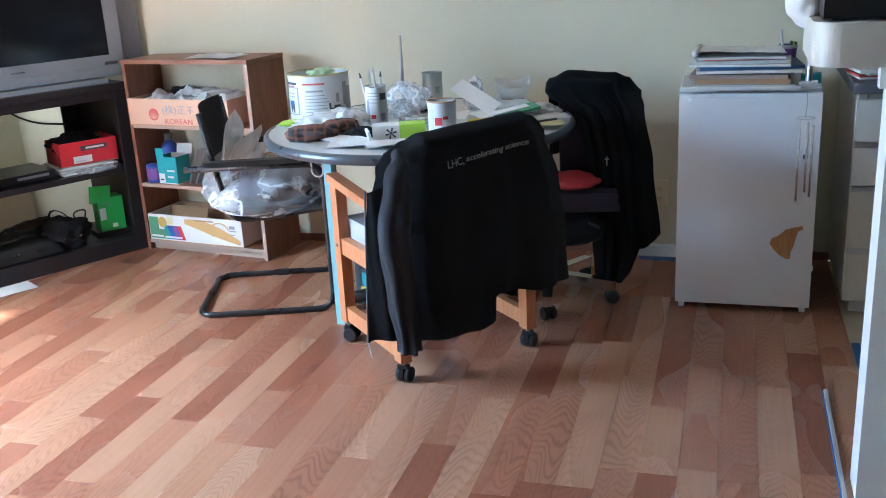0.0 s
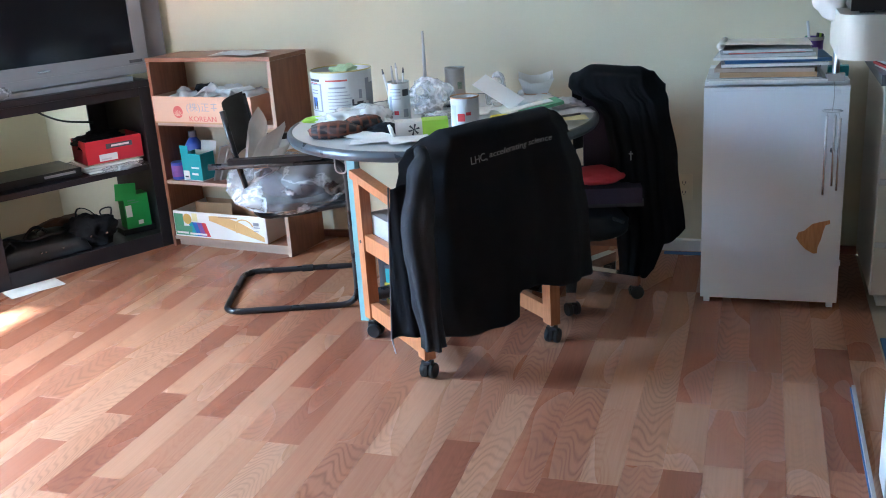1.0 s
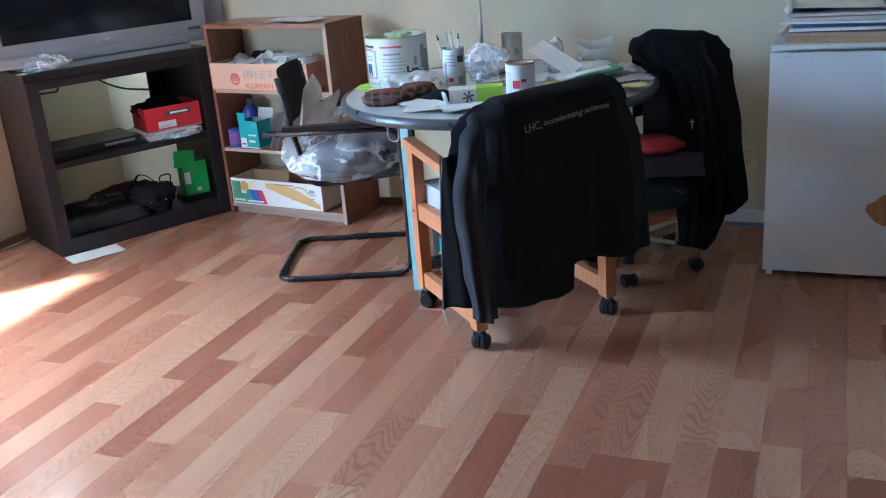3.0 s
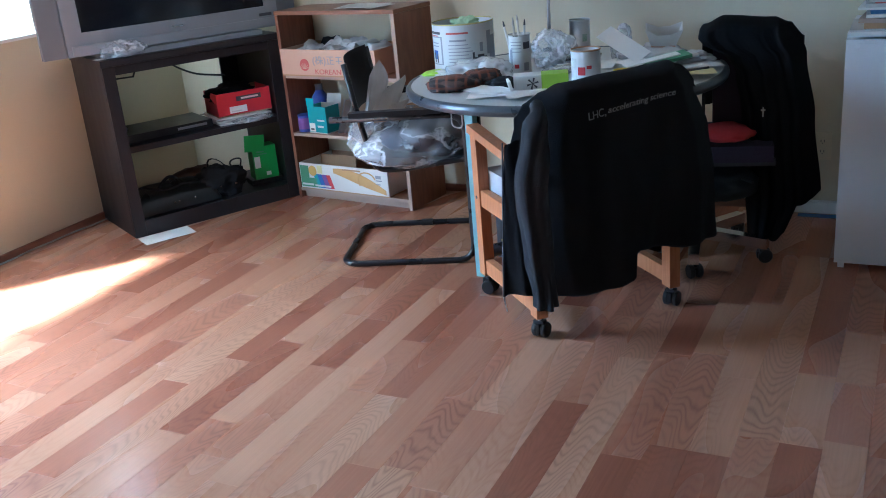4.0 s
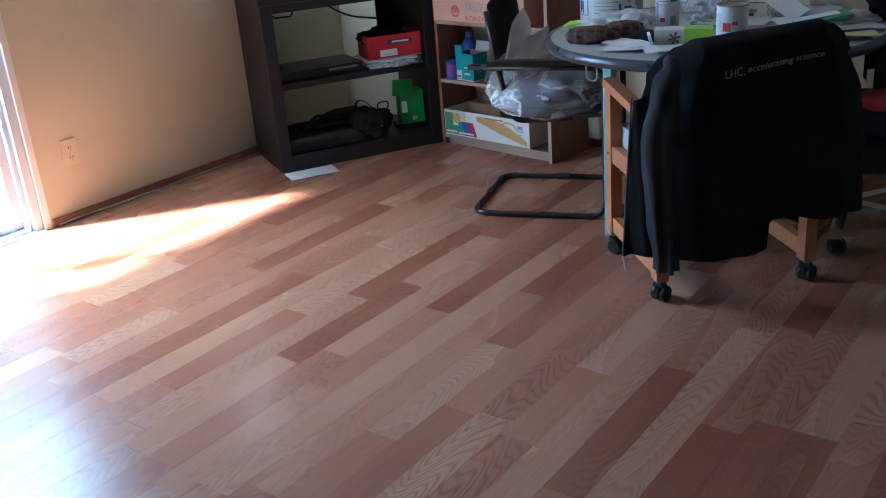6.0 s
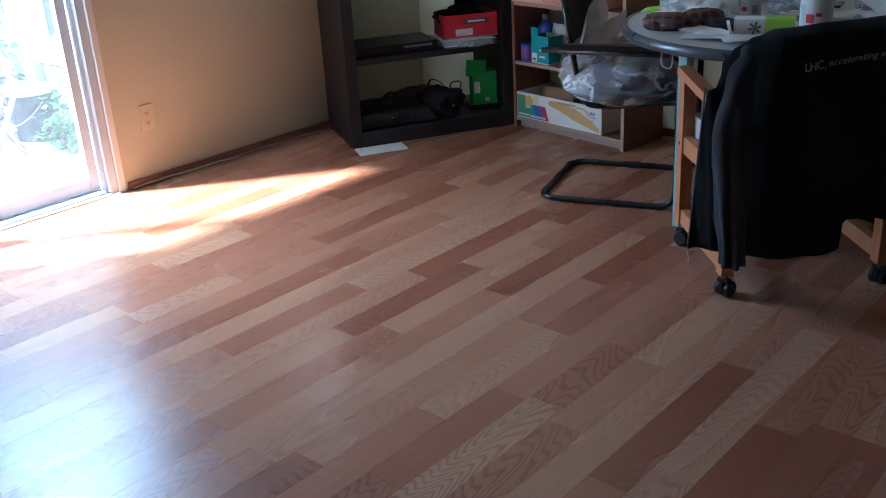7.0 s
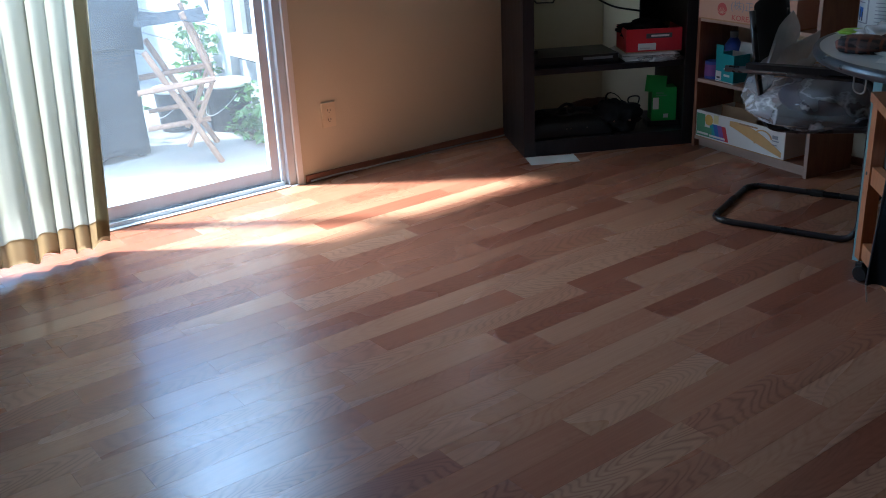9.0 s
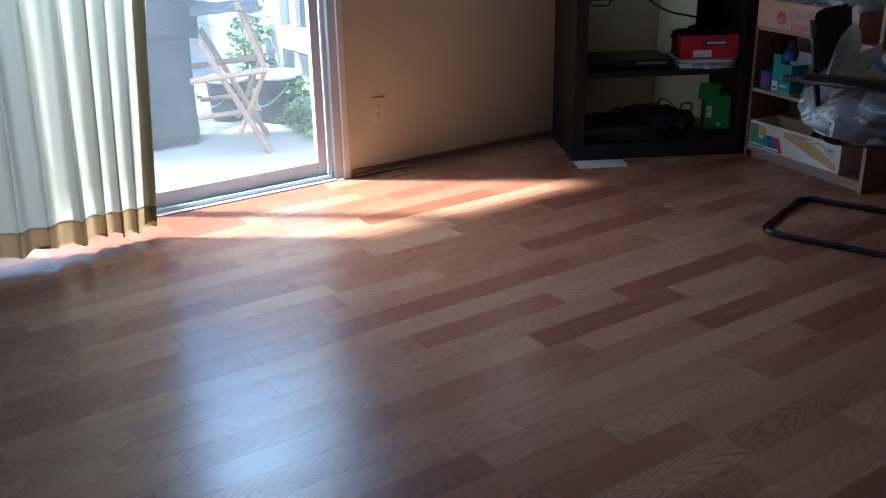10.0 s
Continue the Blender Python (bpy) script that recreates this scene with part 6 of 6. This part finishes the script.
# ---- patio ----
PZ = -0.07
tagged(part("ground", box((-60, -60, PZ - 0.2), (XW - 0.162, 60, PZ)), M["concrete"]), "pale grey concrete patio slab with faint stains", "ground", kind="structure")
for i in range(34):
    y = -4.2 + 0.20 * i
    if i == 0:
        fence = thing("fence", pose(-6.3, 0, PZ), "pale painted board fence round the patio", "fence", kind="structure")
        slat = part("slat", box((-0.012, -4.2 + 0.004, 0.02), (0.012, -4.2 + 0.194, 1.75)), M["fence"], fence, bevel=0.003)
    else:
        s = slat.copy()
        scene.collection.objects.link(s)
        s.matrix_basis = pose(0.004 * (i % 3), 0.20 * i, 0)
part("rail", boxes(((0.022, -4.2, 0.35), (0.06, 2.6, 0.43)), ((0.022, -4.2, 1.35), (0.06, 2.6, 1.43))), M["fence"], fence)

hw = thing("house_wing", pose(0, 2.26, PZ), "pale grey sided house wing with a window ledge", "house")
for k in range(14):
    s = part("siding_board", box((-6.2, 0.0, 0.18 * k), (XW - 0.17, 0.05 - 0.0, 0.18 * k + 0.172)), M["siding"], hw)
    s.matrix_basis = pose(0, 0, 0)
part("wall", box((-6.2, 0.052, 0), (XW - 0.17, 0.2, 2.6)), M["siding"], hw)
part("corner_post", box((-4.45, -0.06, 0), (-4.32, -0.002, 2.6)), M["siding"], hw, bevel=0.004)
part("window_ledge", box((-4.25, -0.10, 0.40), (-2.75, -0.003, 0.53)), M["fence"], hw, bevel=0.004)
part("window_frame", box((-4.20, -0.05, 0.535), (-4.12, -0.003, 2.1)), M["fence"], hw)
part("pane", box((-4.11, -0.02, 0.54), (-2.80, -0.006, 2.1)), M["screen"], hw)


def grill():
    g = thing("covered_barbecue", pose(-3.86, 1.18, PZ), "barbecue under a slate blue fabric cover", "barbecue")
    def skin(x0, x1, y0, y1, z0, z1, seed):
        bm, n = bmesh.new(), 40
        rings = []
        for k in range(15):
            v = k / 14
            ring = []
            for i in range(n):
                a = 2 * math.pi * i / n
                ca, sa = math.cos(a), math.sin(a)
                q = (abs(ca) ** 6 + abs(sa) ** 6) ** (-1 / 6)
                f = 1 + 0.02 * math.sin(a * 9 + seed) * (1 - v) + 0.02 * noise.noise(Vector((ca * 2, sa * 2, v * 3 + seed)))
                ring.append(bm.verts.new(((x0 + x1) / 2 + (x1 - x0) / 2 * ca * q * f, (y0 + y1) / 2 + (y1 - y0) / 2 * sa * q * f, z0 + (z1 - z0) * v + (0.02 * math.sin(a * 5) if k == 0 else 0))))
            rings.append(ring)
        for k in range(14):
            for i in range(n):
                bm.faces.new((rings[k][i], rings[k][(i + 1) % n], rings[k + 1][(i + 1) % n], rings[k + 1][i]))
        bm.faces.new(rings[-1])
        bm.faces.new(rings[0][::-1])
        return bm
    part("cover_skirt", skin(-0.22, 0.10, -0.30, 0.24, 0.03, 0.62, 1), M["navy"], g, smooth=True)
    part("cover_top", skin(-0.28, 0.13, -0.42, 0.30, 0.60, 1.12, 2), M["navy"], g, smooth=True)
    part("leg", box((-0.18, -0.26, 0), (-0.15, -0.23, 0.06)), M["ink"], g)
    part("leg", box((0.03, 0.17, 0), (0.06, 0.20, 0.06)), M["ink"], g)
    part("leg", box((0.03, -0.26, 0), (0.06, -0.23, 0.06)), M["ink"], g)


grill()


def director_chair():
    d = thing("director_chair", pose(-3.47, 1.62, PZ, 0, 0, -22), "folding wooden director's chair with navy canvas", "chair")
    w = 0.28
    for x in (0.10, -0.34):
        part("cross_leg", tube([(x, 0.06, 0.0), (x, -w + 0.02, 0.62)], 0.017, 6), M["weathered"], d)
        part("cross_leg", tube([(x - 0.02, -0.10, 0.10), (x - 0.02, 0.07, 0.45), (x - 0.02, -0.05, 0.80)], 0.016, 6), M["weathered"], d)
        part("foot_bar", tube([(x - 0.04, -0.30, 0.21), (x - 0.04, 0.03, 0.235)], 0.014, 6), M["weathered"], d)
        part("seat_bar", tube([(x + 0.02, -0.32, 0.415), (x + 0.02, 0.08, 0.455)], 0.016, 6), M["weathered"], d)
    bm = sheet(0.50, 0.36, 0.003, 5, 0.02)
    part("canvas_seat", bm, M["navy"], d).matrix_basis = pose(-0.12, -0.11, 0.74, 0, 0, 0)
    part("canvas_back", box((-0.34, 0.085, 0.80), (0.12, 0.09, 0.99)), M["navy"], d)


director_chair()


def bucket(x, y, r, hgt, label):
    b = thing("bucket", pose(x, y, PZ), label, "bucket")
    part("pail", lathe([(0, 0), (r * 0.82, 0), (r, hgt), (r - 0.006, hgt), (r * 0.80, 0.01), (0, 0.01)], 28), M["blackplastic"], b, smooth=False)
    part("lid", lathe([(0, hgt + 0.001), (r + 0.006, hgt + 0.001), (r + 0.004, hgt + 0.02), (r * 0.5, hgt + 0.03), (0, hgt + 0.032)], 28), M["paper"], b, smooth=True)
    part("handle", tube([(r * 0.98 * math.cos(a), -0.01 - r * 0.9 * abs(math.sin(a)), hgt * 0.86 - r * 0.9 * abs(math.sin(a))) for a in [math.pi * i / 16 for i in range(17)]], 0.003, 6), M["steel"], b)


bucket(-4.02, 2.02, 0.145, 0.27, "black plastic bucket with a pale lid")
bucket(-4.25, 1.78, 0.13, 0.24, "black plastic bucket behind the folding chair")


def leaf_mesh(size):
    bm = bmesh.new()
    pts = [(0, 0, 0), (0.32, 0.25, 0.05), (0.5, 0.62, 0.02), (0.2, 0.72, 0.08), (0, 1.1, -0.08), (-0.2, 0.72, 0.08), (-0.5, 0.62, 0.02), (-0.32, 0.25, 0.05)]
    v = [bm.verts.new(Vector(p) * size) for p in pts]
    for a, b, c in ((0, 1, 3), (1, 2, 3), (0, 3, 4), (0, 4, 5), (0, 5, 7), (5, 6, 7)):
        bm.faces.new((v[a], v[b], v[c]))
    return bm


def ivy(m, spread, hgt, count, seed, label):
    p = thing("ivy_plant", m, label, "plant")
    rng = random.Random(seed)
    proto = bmesh.new()
    me = bpy.data.meshes.new("leaf")
    lm = leaf_mesh(1.0)
    lm.verts.ensure_lookup_table()
    base = [v.co.copy() for v in lm.verts]
    faces = [[v.index for v in f.verts] for f in lm.faces]
    lm.verts.index_update()
    faces = [[v.index for v in f.verts] for f in lm.faces]
    for _ in range(count):
        a, r = rng.uniform(0, 6.28), math.sqrt(rng.random())
        z = hgt * (rng.random() ** 1.4) * (1.2 - 0.6 * r)
        mat4 = pose(spread[0] * r * math.cos(a), spread[1] * r * math.sin(a), z + 0.02, rng.uniform(-60, 40), rng.uniform(-40, 40), rng.uniform(0, 360)) @ Matrix.Scale(rng.uniform(0.03, 0.075), 4)
        vs = [proto.verts.new(mat4 @ q) for q in base]
        for f in faces:
            proto.faces.new([vs[i] for i in f])
    lm.free()
    part("leaves", proto, M["leaf"], p)
    for k in range(7):
        a = rng.uniform(0, 6.28)
        part("stem", tube([(0, 0, 0.0), (spread[0] * 0.4 * math.cos(a), spread[1] * 0.4 * math.sin(a), hgt * 0.5), (spread[0] * 0.8 * math.cos(a), spread[1] * 0.8 * math.sin(a), hgt * 0.7)], [0.006, 0.004, 0.002], 5), M["bark"], p)


ivy(pose(-3.66, 2.06, PZ), (0.42, 0.14), 0.30, 420, 3, "low green ivy growing against the house wall")
ivy(pose(-4.62, 2.10, PZ), (0.22, 0.10), 0.75, 380, 4, "taller green ivy climbing beside the corner post")
ivy(pose(-4.6, 1.2, PZ), (0.35, 0.5), 1.05, 420, 6, "green shrub behind the covered barbecue")
tagged(part("soil_bed", prism([(-4.9, 1.98), (-3.9, 1.98), (-3.05, 2.0), (-2.95, 2.25), (-4.9, 2.25)], PZ, PZ + 0.015), M["soil"]), "narrow dark soil bed along the house wall", "soil", kind="structure")


# Out-of-view tree, added so its crown breaks the sun on patio and door.
def tree():
    t = thing("tree", pose(-6.9, -2.4, PZ), "unseen leafy tree added to dapple the patio sun", "tree")
    part("trunk", tube([(0, 0, 0), (0.1, 0.1, 1.2), (0.5, 0.5, 2.4), (1.0, 1.0, 3.2)], [0.11, 0.09, 0.07, 0.05], 10), M["bark"], t, smooth=True)
    rng = random.Random(12)
    for k in range(6):
        a = 1.05 * k
        part("branch", tube([(0.6, 0.6, 2.6), (1.3 + 0.6 * math.cos(a), 1.3 + 0.6 * math.sin(a), 3.4), (1.6 + 1.0 * math.cos(a), 1.6 + 1.0 * math.sin(a), 3.6 + 0.3 * math.sin(k))], [0.05, 0.025, 0.01], 6), M["bark"], t)
    bm = bmesh.new()
    lm = leaf_mesh(1.0)
    lm.verts.index_update()
    base, faces = [v.co.copy() for v in lm.verts], [[v.index for v in f.verts] for f in lm.faces]
    for _ in range(1900):
        c = Vector((2.1, 1.85, 3.55))
        d = Vector((rng.gauss(0, 0.36), rng.gauss(0, 0.6), rng.gauss(0, 0.28)))
        if noise.noise(d * 1.9) < -0.05:
            continue
        mat4 = Matrix.Translation(c + d) @ pose(0, 0, 0, rng.uniform(-60, 60), rng.uniform(-60, 60), rng.uniform(0, 360)) @ Matrix.Scale(rng.uniform(0.07, 0.12), 4)
        vs = [bm.verts.new(mat4 @ q) for q in base]
        for f in faces:
            bm.faces.new([vs[i] for i in f])
    lm.free()
    part("crown", bm, M["leaf"], t)


tree()

# ---- laminate strips ----
STRIP, rng = 0.1049, random.Random(77)
LENGTHS = (0.40, 0.48, 0.56, 0.66, 0.78)
strip_mesh = {}
for length in LENGTHS:
    bm = bmesh.new()
    w, l2, e = STRIP / 2 - 0.0001, length / 2 - 0.0001, 0.0003
    v = [bm.verts.new((x * w, y * l2, -0.011)) for x, y in ((-1, -1), (1, -1), (1, 1), (-1, 1))]
    u = [bm.verts.new((x * w, y * l2, -e)) for x, y in ((-1, -1), (1, -1), (1, 1), (-1, 1))]
    t = [bm.verts.new((x * (w - e), y * (l2 - e), 0)) for x, y in ((-1, -1), (1, -1), (1, 1), (-1, 1))]
    bm.faces.new(t)
    for i in range(4):
        j = (i + 1) % 4
        bm.faces.new((v[i], v[j], u[j], u[i]))
        bm.faces.new((u[i], u[j], t[j], t[i]))
    bmesh.ops.recalc_face_normals(bm, faces=bm.faces)
    me = bpy.data.meshes.new("plank")
    bm.to_mesh(me)
    bm.free()
    me.materials.append(M["floor"])
    strip_mesh[length] = me
TONE = {"P": (0.74, 1.0), "M": (0.42, 0.62), "D": (0.0, 0.2), "R": (0.28, 0.36)}
# end joints seen in the strips, counted from the kitchen edge, each with the tone of the strip south of it
JOINTS = {
    0: [(2.34, "P")], 2: [(1.78, "P"), (2.11, "M"), (2.46, "P")], 4: [(1.74, "M"), (2.35, "P")], 5: [(1.63, "D")], 6: [(2.59, "P")], 7: [(1.55, "D"), (2.56, "D")],
    8: [(1.24, "P"), (2.1, "P")], 9: [(1.78, "D")], 10: [(1.25, "P"), (2.17, "P")], 12: [(1.32, "P"), (1.70, "M")], 13: [(1.30, "R"), (2.10, "M")], 14: [(1.66, "P")],
    15: [(0.77, "D"), (1.66, "P"), (2.02, "M")], 16: [(1.11, "P")], 17: [(1.77, "M"), (2.14, "D")], 18: [(2.16, "P")], 19: [(1.28, "P"), (1.9, "D")], 20: [(0.80, "P"), (1.73, "P")],
    21: [(2.20, "P")], 22: [(1.62, "P"), (2.13, "P")], 23: [(1.79, "D")], 24: [(1.22, "M")], 25: [(1.34, "P")], 30: [(1.57, "P"), (2.32, "P")]}
rest_verts, rest_faces = [], []


def strip_pieces(k):
    """The pieces (y0, y1, tone) of strip k, from the south wall to the north one."""
    ends = [(YS, "")] + JOINTS.get(k, []) + [(YN - 0.002, "")]
    for (ya, _), (yb, tone) in zip(ends, ends[1:]):
        cuts = [yb]
        while cuts[-1] - ya > 0.95:
            cuts.append(cuts[-1] - rng.choice(LENGTHS))
        cuts.append(ya)
        for n, (hi, lo) in enumerate(zip(cuts, cuts[1:])):
            mark = tone if n == 0 and tone else rng.choice("PPMMMRD")
            yield lo, hi, rng.uniform(*TONE[mark])


for k in range(-2, 38):
    x1, x0 = min(1.60, 1.388 - STRIP * k), max(XW, 1.388 - STRIP * (k + 1))
    if x1 - x0 < 0.01:
        continue
    x, wide = (x0 + x1) / 2, (x1 - x0) / STRIP
    for ya, yb, tone in strip_pieces(k):
        cy = (ya + yb) / 2
        if cy > 0.55 and x < 1.5:
            length = min(LENGTHS, key=lambda q: abs(q - (yb - ya)))
            p = new("plank", strip_mesh[length])
            p.parent, p.color = floor, (tone, tone, tone, 1)
            p.matrix_basis = pose(x, cy, 0) @ Matrix.Diagonal((wide, (yb - ya) / length, 1, 1))
        else:
            w, l2, q = (x1 - x0) / 2 - 0.0003, (yb - ya) / 2 - 0.0003, len(rest_verts)
            rest_verts += [(x + a * w, cy + b * l2, c) for c in (-0.011, 0) for a, b in ((-1, -1), (1, -1), (1, 1), (-1, 1))]
            rest_faces += [(q + 4, q + 5, q + 6, q + 7)] + [(q + i, q + (i + 1) % 4, q + 4 + (i + 1) % 4, q + 4 + i) for i in range(4)]
me = bpy.data.meshes.new("planks_rest")
me.from_pydata(rest_verts, [], rest_faces)
me.materials.append(M["floor_rest"])
rest = tagged(new("planks", me), kind="stuff")
rest.parent = floor
